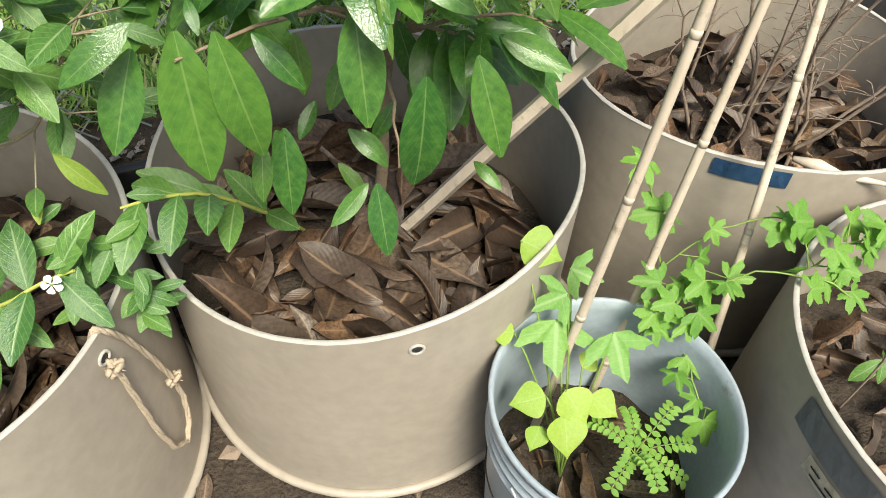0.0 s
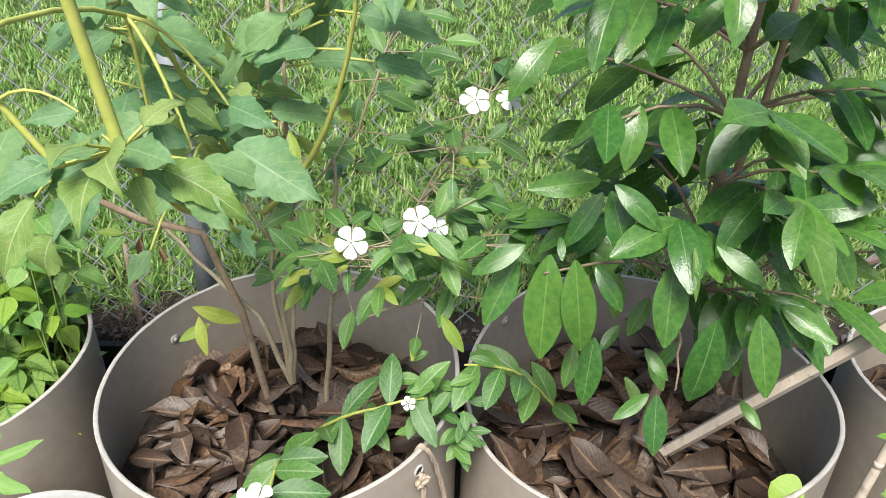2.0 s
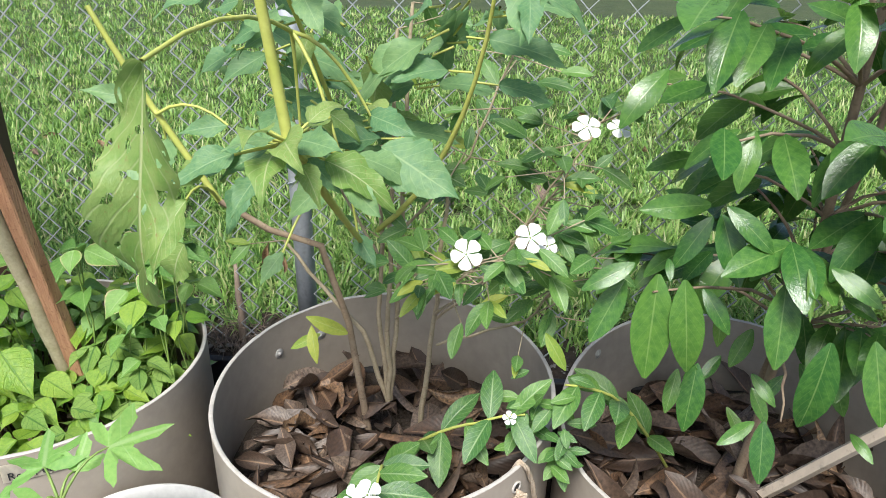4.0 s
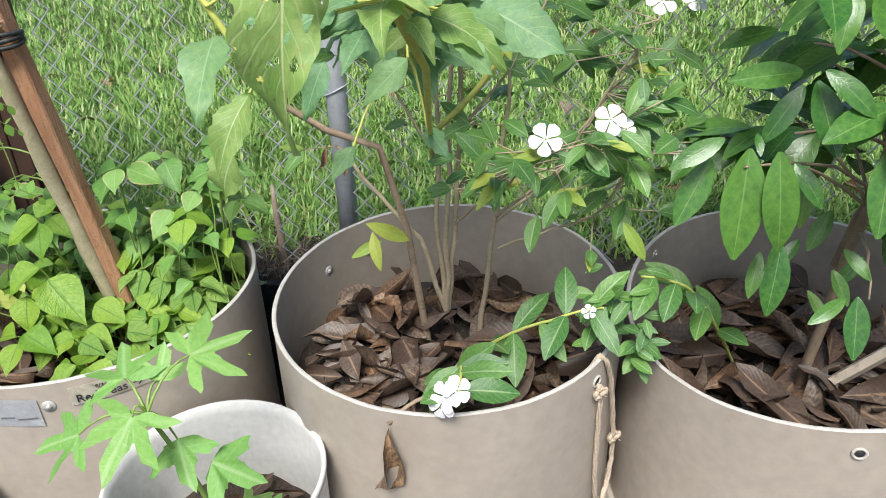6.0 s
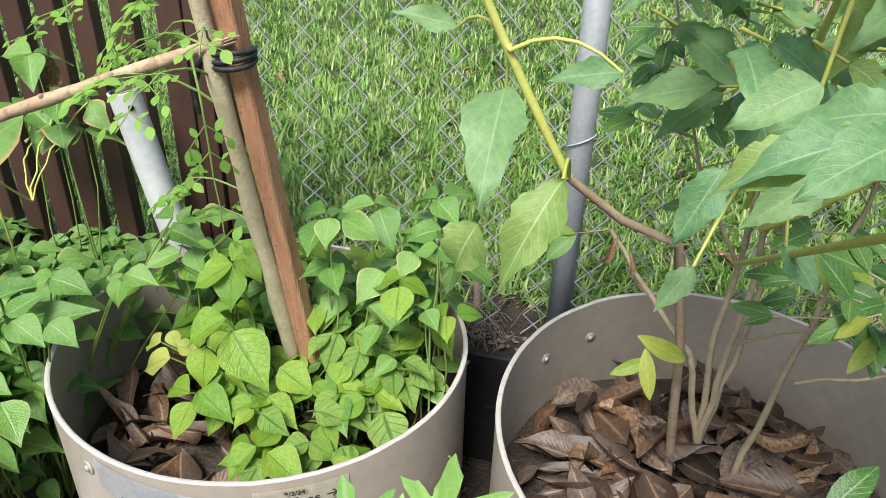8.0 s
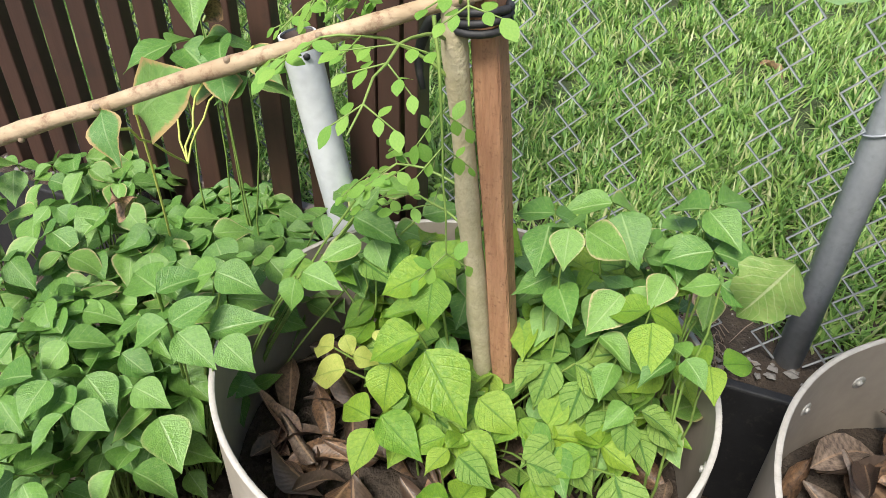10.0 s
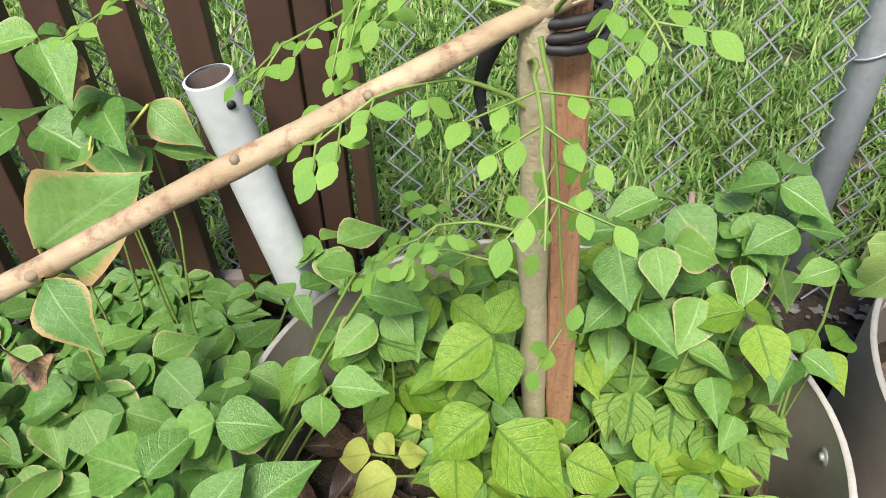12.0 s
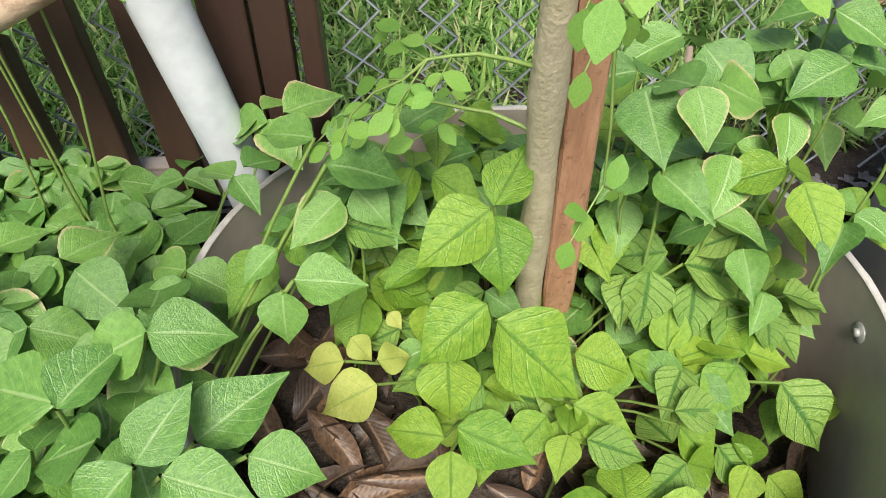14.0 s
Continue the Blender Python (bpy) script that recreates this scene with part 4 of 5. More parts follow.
def build_canes():
    ends = [((0.553, 0.732, 0.19), (0.678, 0.803, 1.28)), ((0.662, 0.772, 0.19), (0.815, 0.905, 1.28)), ((0.78, 0.697, 0.22), (1.026, 1.174, 1.28))]
    for i, (a, b) in enumerate(ends):
        c = thing("bamboo_cane", a, "thin straw-coloured bamboo cane standing in the grey bucket", "cane", "canes in the bucket")
        n = 24
        pts = bend(a, b, (0.004, -0.004, 0), n, 0.0004, i)
        rad = [0.0062 - 0.0012 * k / n for k in range(n + 1)]
        part("shaft", tube(bmesh.new(), pts, rad, 10), M_CANE, c)
        for k in range(2, n, 4):
            along = (pts[k + 1] - pts[k]).normalized()
            part("node", tube(bmesh.new(), [pts[k] - along * 0.006, pts[k], pts[k] + along * 0.003], [rad[k], rad[k] + 0.0006, rad[k]], 10), M_CANE, c)
    c = thing("wooden_pole", (0.53, 1.046, 0.33), "pale squared stick leaning out of the sapling tub", "stick")
    bm = bmesh.new()
    tube(bm, bend((0.430, 1.043, 0.335), (0.913, 0.832, 1.13), (0, 0, 0.0), 10, 0.0005, 3), 0.0112, 5)
    part("shaft", bm, M_CANE, c, smooth=False)


build_stake()
build_pole()
build_canes()

# ---- plants ----


def leaflet_trio(root, meshes, p, heading, tilt, size, rng):
    """Three leaflets at the end of a stalk."""
    for da, s in ((0, 1.0), (1.75, 0.85), (-1.75, 0.85)):
        a = heading + da + rng.uniform(-0.25, 0.25)
        d = Vector((math.cos(a), math.sin(a), -tilt + rng.uniform(-0.3, 0.25)))
        up = Vector((rng.uniform(-0.35, 0.35), rng.uniform(-0.6, 0.1), 1))
        q = Vector(p) + (Vector((math.cos(heading), math.sin(heading), 0)) * size * 0.28 if da == 0 else Vector((0, 0, 0)))
        put("leaflet", meshes[rng.randrange(len(meshes))], root, aim(q, d, up, size * s * rng.uniform(0.9, 1.1)))


def bean_plants(name, label, roots, spots, mesh_sets, size, seed, stem_mat):
    """A tangle of beans: a stalk to each spot, three leaflets on it."""
    rng = random.Random(seed)
    root = thing(name, roots[0], label, "bean plant")
    for i, s in enumerate(spots):
        s, bm = Vector(s), bmesh.new()
        r = min(roots, key=lambda q: (Vector(q) - s).length)
        a = Vector(r).lerp(Vector((s.x, s.y, r[2])), 0.75 if s.x < -1.2 or s.x > -1.02 else 0.0) + Vector((rng.uniform(-0.03, 0.03), rng.uniform(-0.03, 0.03), 0))
        tube(bm, bend(a, s, (0, 0, 0.05 * (s - a).length), 5, 0.008, seed * 50 + i), [0.0022, 0.002, 0.0018, 0.0016, 0.0014, 0.0012], 5, False)
        part("stalk", bm, stem_mat, root)
        ms = mesh_sets[0] if rng.random() < 0.8 or len(mesh_sets) == 1 else mesh_sets[1]
        leaflet_trio(root, ms, s, rng.uniform(0, 6.283), 0.35, rng.uniform(*size), rng)
    return root


rng = random.Random(21)
pea_spots, pea_bright = [], []
while len(pea_spots) + len(pea_bright) < 84:
    a, q = rng.uniform(0, 6.283), math.sqrt(rng.random())
    x, y = -0.835 + 0.235 * q * math.cos(a), 0.895 + 0.205 * q * math.sin(a)
    if y < 0.76 and x < -0.80 or y < 0.82 and x < -0.93:
        continue
    z = 0.385 + 0.05 * rng.random() + 0.38 * max(0, y - 0.80) + 0.05 * (1 - q)
    if abs(x + 0.835) < 0.05 and 0.80 < y < 0.94:
        z = min(z, 0.43)
    (pea_bright if y < 0.92 and rng.random() < 0.75 else pea_spots).append((x, y, z))
pea_spots += [(-0.70 + rng.uniform(-0.09, 0.09), 0.95 + rng.uniform(-0.06, 0.10), rng.uniform(0.46, 0.58)) for _ in range(16)]
pea_spots += [(-1.02 + rng.uniform(-0.06, 0.06), 0.92 + rng.uniform(-0.05, 0.07), rng.uniform(0.50, 0.60)) for _ in range(9)]
pea_roots = [(-0.95, 0.93, 0.29), (-0.85, 0.98, 0.29), (-0.75, 0.93, 0.29), (-0.80, 0.82, 0.29), (-0.70, 0.85, 0.29), (-0.92, 0.84, 0.29)]
bean_plants("pea_plants", "bright green pea plants with mottled leaves in the drum tub", pea_roots, pea_bright, (L_PEA + L_MOTTLED, L_PEA + L_MOTTLED + L_SICK), (0.050, 0.075), 5, M_STEM)
bean_plants("pea_plants", "mid green bean plants crowding the back of the drum tub", pea_roots, pea_spots, (L_BEAN + L_MOTTLED, L_PEA), (0.050, 0.075), 6, M_STEM)
tall = [(-0.70 + rng.uniform(-0.10, 0.12), 0.96 + rng.uniform(-0.07, 0.09), 0.54 + rng.uniform(0, 0.17)) for _ in range(20)]
bean_plants("bean_vine", "taller bean vine rising at the back of the tub", [(-0.72, 0.98, 0.29), (-0.66, 0.94, 0.29)], tall, (L_BEAN, L_PEA), (0.05, 0.075), 7, M_STEM)
left = []
for _ in range(84):
    left.append((rng.uniform(-1.62, -1.20), rng.uniform(0.42, 0.84), rng.uniform(0.16, 0.42)))
while len(left) < 228:
    x, y = rng.uniform(-1.72, -1.10), rng.uniform(0.50, 1.04)
    z = 0.34 + 0.24 * rng.random() + 0.25 * max(0, y - 0.75)
    if (x + 0.849) ** 2 + (y - 0.859) ** 2 < 0.34 ** 2 and z < 0.53:
        z = 0.54 + 0.06 * rng.random()
    if y < 0.62 and z > 0.52:
        z = 0.46
    left.append((x, y, z))
left += [(rng.uniform(-1.46, -1.13), rng.uniform(0.62, 0.97), rng.uniform(0.36, 0.53)) for _ in range(60)]
left += [(rng.uniform(-1.30, -1.16), rng.uniform(0.46, 0.68), rng.uniform(0.30, 0.54)) for _ in range(34)]
left = [(x, y, min(z, 0.46 if y > 0.88 else 0.53) if x < -1.13 else z) for x, y, z in left]
bean_plants("bean_thicket", "dense green bean thicket with brown-edged leaves beside the pea tub", [(-1.35, 0.62, LOW), (-1.5, 0.72, LOW), (-1.32, 0.78, LOW), (-1.6, 0.9, LOW), (-1.32, 0.95, LOW)], left, (L_BEAN,), (0.05, 0.078), 8, M_STEM)
climb = [(-1.294, 0.950, 0.774), (-1.316, 0.950, 0.730), (-1.334, 0.950, 0.840), (-1.401, 0.950, 0.741), (-1.253, 0.950, 0.725)]
bean_plants("climbing_bean", "old bean vine with scorched leaf edges climbing the slats", [(-1.36, 0.98, LOW), (-1.28, 0.80, LOW)], climb, (L_BEAN, L_OLD), (0.065, 0.09), 9, M_STEM)


bright_leaves = [(-0.890, 0.854, 0.616, -0.947, 0.824, 0.575), (-0.887, 0.852, 0.612, -0.873, 0.811, 0.560), (-0.888, 0.852, 0.620, -0.865, 0.900, 0.645), (-0.888, 0.824, 0.540, -0.942, 0.786, 0.500), (-0.879, 0.823, 0.520, -0.801, 0.796, 0.455), (-0.808, 0.834, 0.470, -0.745, 0.831, 0.445), (-0.758, 0.848, 0.450, -0.722, 0.842, 0.430), (-0.724, 0.846, 0.450, -0.671, 0.875, 0.445), (-0.724, 0.855, 0.455, -0.724, 0.894, 0.490), (-0.917, 0.806, 0.490, -0.910, 0.769, 0.430), (-0.905, 0.768, 0.440, -0.835, 0.752, 0.420), (-0.914, 0.758, 0.440, -0.971, 0.769, 0.425), (-0.908, 0.751, 0.430, -0.903, 0.701, 0.400), (-0.818, 0.790, 0.430, -0.809, 0.755, 0.400), (-0.807, 0.800, 0.440, -0.748, 0.786, 0.415), (-0.715, 0.796, 0.430, -0.676, 0.773, 0.400)]
mottled_leaves = [(-0.746, 0.901, 0.510, -0.750, 0.856, 0.465), (-0.720, 0.902, 0.520, -0.644, 0.917, 0.490), (-0.732, 0.915, 0.520, -0.784, 0.924, 0.500), (-0.705, 0.901, 0.500, -0.705, 0.858, 0.460), (-0.621, 0.902, 0.490, -0.577, 0.888, 0.470), (-0.643, 0.883, 0.490, -0.630, 0.856, 0.455), (-0.631, 0.828, 0.460, -0.582, 0.784, 0.420), (-0.723, 0.797, 0.450, -0.669, 0.810, 0.440), (-0.676, 0.790, 0.410, -0.642, 0.760, 0.385), (-0.701, 0.773, 0.410, -0.709, 0.733, 0.385)]
yellow_leaves = [(-1.005, 0.804, 0.470, -1.051, 0.803, 0.455), (-1.003, 0.822, 0.480, -0.981, 0.811, 0.460), (-0.978, 0.807, 0.470, -0.946, 0.825, 0.460), (-0.975, 0.790, 0.460, -1.029, 0.767, 0.440), (-0.974, 0.852, 0.480, -0.960, 0.842, 0.470)]
left_leaves = [(-1.025, 0.783, 0.600, -0.973, 0.792, 0.592), (-1.034, 0.780, 0.590, -1.032, 0.755, 0.550), (-1.045, 0.811, 0.600, -1.069, 0.790, 0.580), (-1.083, 0.637, 0.600, -1.062, 0.685, 0.615), (-1.082, 0.635, 0.600, -1.116, 0.599, 0.575), (-1.065, 0.632, 0.600, -1.009, 0.629, 0.580), (-1.019, 0.649, 0.600, -0.971, 0.647, 0.582), (-1.065, 0.669, 0.570, -1.017, 0.721, 0.580), (-1.104, 0.775, 0.580, -1.150, 0.773, 0.570), (-1.157, 0.677, 0.580, -1.131, 0.733, 0.590), (-1.161, 0.681, 0.580, -1.237, 0.699, 0.565), (-1.104, 0.731, 0.590, -1.076, 0.754, 0.585), (-1.030, 0.892, 0.640, -1.080, 0.908, 0.630), (-1.010, 0.883, 0.640, -1.004, 0.909, 0.660), (-1.018, 0.874, 0.630, -0.956, 0.888, 0.610), (-0.976, 0.961, 0.600, -0.931, 1.001, 0.610)]
pea_lead = thing("pea_plants", (-0.85, 0.84, 0.29), "pea plant with large pale leaves before the stake", "bean plant")
for n, (ms, rows) in enumerate(((L_PEA, bright_leaves), (L_MOTTLED, mottled_leaves), (L_SICK, yellow_leaves))):
    for i, row in enumerate(rows):
        put("leaflet", ms[i % len(ms)], pea_lead, aim(row[:3], Vector(row[3:]) - Vector(row[:3]), (0.05, -0.45, 1), 1.04 * (Vector(row[3:]) - Vector(row[:3])).length, 1.05))
        part("stalk", tube(bmesh.new(), bend((-0.86, 0.86, 0.29), row[:3], (0, 0.02, 0), 5), 0.0015, 5, False), M_STEM, pea_lead)
bean_lead = thing("bean_plants", (-1.25, 0.78, LOW), "bean plant with broad dusty green leaves reaching over the tub rim", "bean plant")
for i, row in enumerate(left_leaves):
    put("leaflet", L_BEAN[i % 5], bean_lead, aim(row[:3], Vector(row[3:]) - Vector(row[:3]), (0.0, -0.4, 1), 1.03 * (Vector(row[3:]) - Vector(row[:3])).length, 1.0))
    part("stalk", tube(bmesh.new(), bend((-1.25, 0.74, LOW), row[:3], (0, 0, 0.05), 6), 0.0017, 5, False), M_STEM, bean_lead)


old_leaf = thing("climbing_bean", (-1.27, 0.82, LOW), "withering bean runner with scorched leaves under the pole", "bean plant")
for i, row in enumerate([(-1.245, 0.765, 0.747, -1.131, 0.750, 0.832), (-1.129, 0.655, 0.828, -1.092, 0.629, 0.791), (-1.256, 0.970, 0.764, -1.199, 0.950, 0.730), (-1.393, 0.950, 0.674, -1.307, 0.950, 0.730), (-1.302, 0.970, 0.772, -1.339, 0.950, 0.761)]):
    b, t = row[:3], row[3:]
    put("leaflet", L_OLD[0], old_leaf, aim(b, Vector(t) - Vector(b), (0.2, -0.9, 0.5), (Vector(t) - Vector(b)).length, 0.8))
    part("stalk", tube(bmesh.new(), bend((-1.33, 0.86, LOW) if i == 0 else (-1.30, 0.86, 0.62), b, (-0.02, 0, 0), 8, 0.004, i), 0.0017, 5, False), M_STEM_Y, old_leaf)
for b, t in (((-1.262, 0.750, 0.635), (-1.319, 0.740, 0.594)), ((-1.331, 0.980, 0.841), (-1.336, 0.980, 0.798))):
    put("withered_leaf", L_DRY_PALE[0], old_leaf, aim(b, Vector(t) - Vector(b), (0.2, -0.9, 0.5), 0.09, 1.5))


def build_moringa():
    root = thing("moringa_sapling", (-0.853, 0.925, 0.29), "slim moringa trunk with feathery bright leaflets tied to the stake", "sapling")
    pts = bend((-0.843, 0.940, 0.30), (-0.868, 0.806, 1.12), (-0.002, 0, 0), 14, 0.0012, 2)
    bm = tube(bmesh.new(), pts, [0.0142 - 0.0050 * k / 14 + (0.0022 if k % 3 == 1 else 0) for k in range(15)], 10)
    part("trunk", bm, M_BARK, root)
    rng = random.Random(12)
    fronds = [(-0.862, 0.840, 0.930, -1.072, 0.860, 0.867), (-0.862, 0.840, 0.950, -0.990, 0.860, 0.891), (-0.866, 0.840, 0.860, -0.982, 0.740, 0.883), (-0.858, 0.800, 0.930, -0.827, 0.780, 0.712), (-0.866, 0.830, 0.900, -0.840, 0.660, 0.885), (-0.853, 0.880, 0.660, -1.025, 0.920, 0.628), (-0.860, 0.840, 0.920, -0.790, 0.740, 0.952), (-0.856, 0.870, 0.720, -0.985, 0.840, 0.705), (-0.862, 0.840, 1.000, -1.184, 0.850, 0.907), (-0.862, 0.840, 1.000, -0.980, 0.800, 0.927)]
    for i, row in enumerate(fronds):
        line = bend(row[:3], row[3:], (0, 0, 0.03), 8, 0.002, 30 + i)
        stems = tube(bmesh.new(), line, [0.002 - 0.00015 * k for k in range(9)], 5, False)
        for k in range(3, 9):
            if rng.random() < (0.55 if i in (3, 4, 6) else 0.3):
                continue
            fwd = (line[k] - line[k - 1]).normalized()
            sd = fwd.cross(Vector((0, 0, 1))).normalized()
            for s in (1, -1):
                twig_end = line[k] + (sd * s * 0.9 + fwd * 0.6 + Vector((0, 0, rng.uniform(-0.5, 0.1)))).normalized() * rng.uniform(0.03, 0.06) * (1.2 - 0.07 * k)
                part("twig", tube(bmesh.new(), [line[k], twig_end], [0.0009, 0.0006], 4, False), M_STEM, root)
                for q in (0.5, 1.0):
                    p = line[k].lerp(twig_end, q)
                    for w in (1, -1):
                        dd = (twig_end - line[k]).normalized() * (0.9 if q == 1.0 else 0.35) + fwd * w * 0.9 + Vector((0, 0, rng.uniform(-0.5, 0)))
                        put("leaflet", L_MORINGA[0], root, aim(p, dd, (rng.uniform(-0.3, 0.3), -0.5, 1), rng.uniform(0.012, 0.022)))
                        if q == 1.0:
                            break
        part("frond", stems, M_STEM, root)


build_moringa()


def hero(root, meshes, base, tip, k=0, wide=1.0, up=None, name="leaf"):
    """A leaf from base to tip that faces the path."""
    base, tip = Vector(base), Vector(tip)
    d = tip - base
    return put(name, meshes[k % len(meshes)], root, aim(base, d, up or (0.0, -0.8, 0.5), d.length, wide))


def build_sapling():
    """The glossy tree in the third tub."""
    root = thing("glossy_sapling", (0.40, 1.07, 0.29), "young fruit tree with large glossy dark green leaves", "tree")
    rng = random.Random(33)
    bm = bmesh.new()
    trunk = bend((0.400, 1.075, 0.28), (0.44, 1.07, 1.42), (0.012, 0, 0), 12, 0.004, 1)
    tube(bm, trunk, [0.0095 - 0.0045 * k / 12 for k in range(13)], 10)
    second = bend((0.405, 1.08, 0.55), (0.50, 1.10, 1.36), (0.02, 0, 0), 10, 0.004, 2)
    tube(bm, second, [0.007 - 0.003 * k / 10 for k in range(11)], 8)
    part("trunk", bm, M_TWIG, root, "slender brown woody trunk")
    front_leaves = [(0.204, 0.860, 0.821, 0.205, 0.820, 0.677), (0.236, 0.850, 0.823, 0.260, 0.810, 0.694), (0.350, 0.840, 0.840, 0.352, 0.800, 0.740), (0.403, 0.800, 0.791, 0.391, 0.760, 0.667), (0.458, 0.830, 0.785, 0.482, 0.790, 0.687), (0.173, 0.860, 0.832, 0.110, 0.820, 0.805), (0.164, 0.880, 0.797, 0.128, 0.840, 0.715), (0.265, 0.890, 0.794, 0.306, 0.850, 0.752), (0.255, 0.920, 0.647, 0.245, 0.880, 0.591), (0.357, 0.860, 0.621, 0.313, 0.820, 0.602), (0.363, 0.840, 0.638, 0.367, 0.800, 0.565), (0.342, 0.870, 0.689, 0.371, 0.830, 0.672)]
    upper_leaves = [(0.280, 0.920, 0.661, 0.274, 0.880, 0.562), (0.394, 0.840, 0.867, 0.449, 0.800, 0.845), (0.461, 0.880, 0.896, 0.476, 0.840, 0.838), (0.492, 0.900, 0.881, 0.542, 0.860, 0.810), (0.365, 0.820, 0.872, 0.372, 0.780, 0.822), (0.263, 0.920, 0.885, 0.220, 0.880, 0.819), (0.271, 0.900, 0.897, 0.304, 0.860, 0.816), (0.273, 0.880, 0.915, 0.336, 0.840, 0.878), (0.258, 0.920, 0.901, 0.170, 0.880, 0.900), (0.467, 0.880, 0.898, 0.554, 0.840, 0.938), (0.489, 0.860, 0.783, 0.550, 0.820, 0.763), (0.478, 0.870, 0.621, 0.499, 0.830, 0.613)]
    inner_leaves = [(0.424, 1.020, 0.712, 0.447, 0.990, 0.628), (0.530, 1.050, 0.666, 0.496, 1.020, 0.581), (0.306, 0.980, 0.735, 0.310, 0.950, 0.670), (0.322, 1.000, 0.632, 0.295, 0.970, 0.601), (0.216, 0.900, 0.827, 0.221, 0.870, 0.811), (0.432, 1.000, 0.639, 0.475, 0.970, 0.578), (0.488, 0.860, 0.784, 0.545, 0.830, 0.732), (0.371, 0.980, 0.597, 0.398, 0.950, 0.554), (0.337, 0.950, 0.575, 0.367, 0.920, 0.540), (0.432, 0.900, 0.803, 0.469, 0.870, 0.792), (0.272, 0.920, 0.660, 0.291, 0.890, 0.567), (0.264, 1.000, 0.755, 0.313, 0.970, 0.699), (0.571, 1.050, 0.700, 0.590, 1.020, 0.637), (0.364, 1.030, 0.669, 0.337, 1.000, 0.613), (0.421, 1.020, 0.602, 0.385, 0.990, 0.560), (0.485, 1.040, 0.621, 0.518, 1.010, 0.548)]
    for i, row in enumerate(front_leaves + upper_leaves):
        hero(root, L_GLOSSY_LIGHT if i in (8, 16) else L_GLOSSY, row[:3], row[3:], i, 0.45 if i == 16 else 1.02)
    for i, row in enumerate(inner_leaves):
        hero(root, L_GLOSSY_LIGHT if i in (2, 8) else L_GLOSSY, row[:3], row[3:], i + 1, 1.05, (0.15 * (i % 3 - 1), -0.7, 0.7))
    branches = [((0.41, 1.06, 0.70), (0.20, 0.85, 0.80)), ((0.42, 1.05, 0.74), (0.50, 0.84, 0.84)), ((0.42, 1.06, 0.62), (0.40, 0.90, 0.60))]
    for i in range(50):
        z = 0.66 + 0.70 * i / 49
        a = i * 2.4 + rng.uniform(-0.3, 0.3)
        l = rng.uniform(0.16, 0.30) * (1.1 if math.sin(a) < 0.3 else 0.85)
        s = trunk[min(12, int((z - 0.28) / 1.14 * 12))]
        branches.append((s, s + Vector((math.cos(a) * l, math.sin(a) * l * 0.9, rng.uniform(0.02, 0.12)))))
    for i, (a, b) in enumerate(branches):
        a, b = Vector(a), Vector(b)
        line = bend(a, b, (0, 0, 0.02), 6, 0.003, 60 + i)
        br = part("branch", tube(bmesh.new(), line, [0.0032 - 0.0003 * k for k in range(7)], 6, False), M_TWIG, root)
        if i < 3:
            continue
        n = rng.randrange(6, 9)
        for k in range(n):
            q = 0.45 + 0.55 * k / (n - 1)
            p = a.lerp(b, q) + Vector((0, 0, 0.02))
            f = (b - a).normalized()
            sd = Vector((-f.y, f.x, 0)) * (1 if k % 2 else -1)
            d = f * (0.5 + 0.5 * q) + sd * rng.uniform(0.4, 1.0) + Vector((0, 0, rng.uniform(-1.3, 0.0)))
            me = L_GLOSSY_LIGHT[0] if rng.random() < 0.035 else L_GLOSSY[rng.randrange(4)]
            put("leaf", me, br, aim(p, d, (rng.uniform(-0.3, 0.3), rng.uniform(-0.8, 0.0), 1), rng.uniform(0.075, 0.120), 1.15))


build_sapling()


def flower(root, p, face, size, rng):
    """A five-petalled white flower."""
    f = Vector(face).normalized()
    x = f.orthogonal().normalized()
    y = f.cross(x)
    turn = rng.uniform(0, 6)
    bm = bmesh.new()
    tube(bm, [Vector(p) - f * 0.02, Vector(p) + f * 0.0005], [0.0009, 0.0016], 6)
    fl = part("flower", bm, M_STEM, root, "white five-petalled flower")
    for k in range(5):
        a = turn + k * 1.2566
        d = x * math.cos(a) + y * math.sin(a)
        put("petal", PETAL, fl, aim(Vector(p) + d * 0.001, d, f, size))


PETAL = blade_mesh("petal", M_PETAL, lambda v: 0.43 * max(0.0, math.sin(math.pi * min(1, v ** 1.9 * 0.88 + 0.015))) ** 0.7, 6, 2, 0.08, 0.12, 0.02, 99)


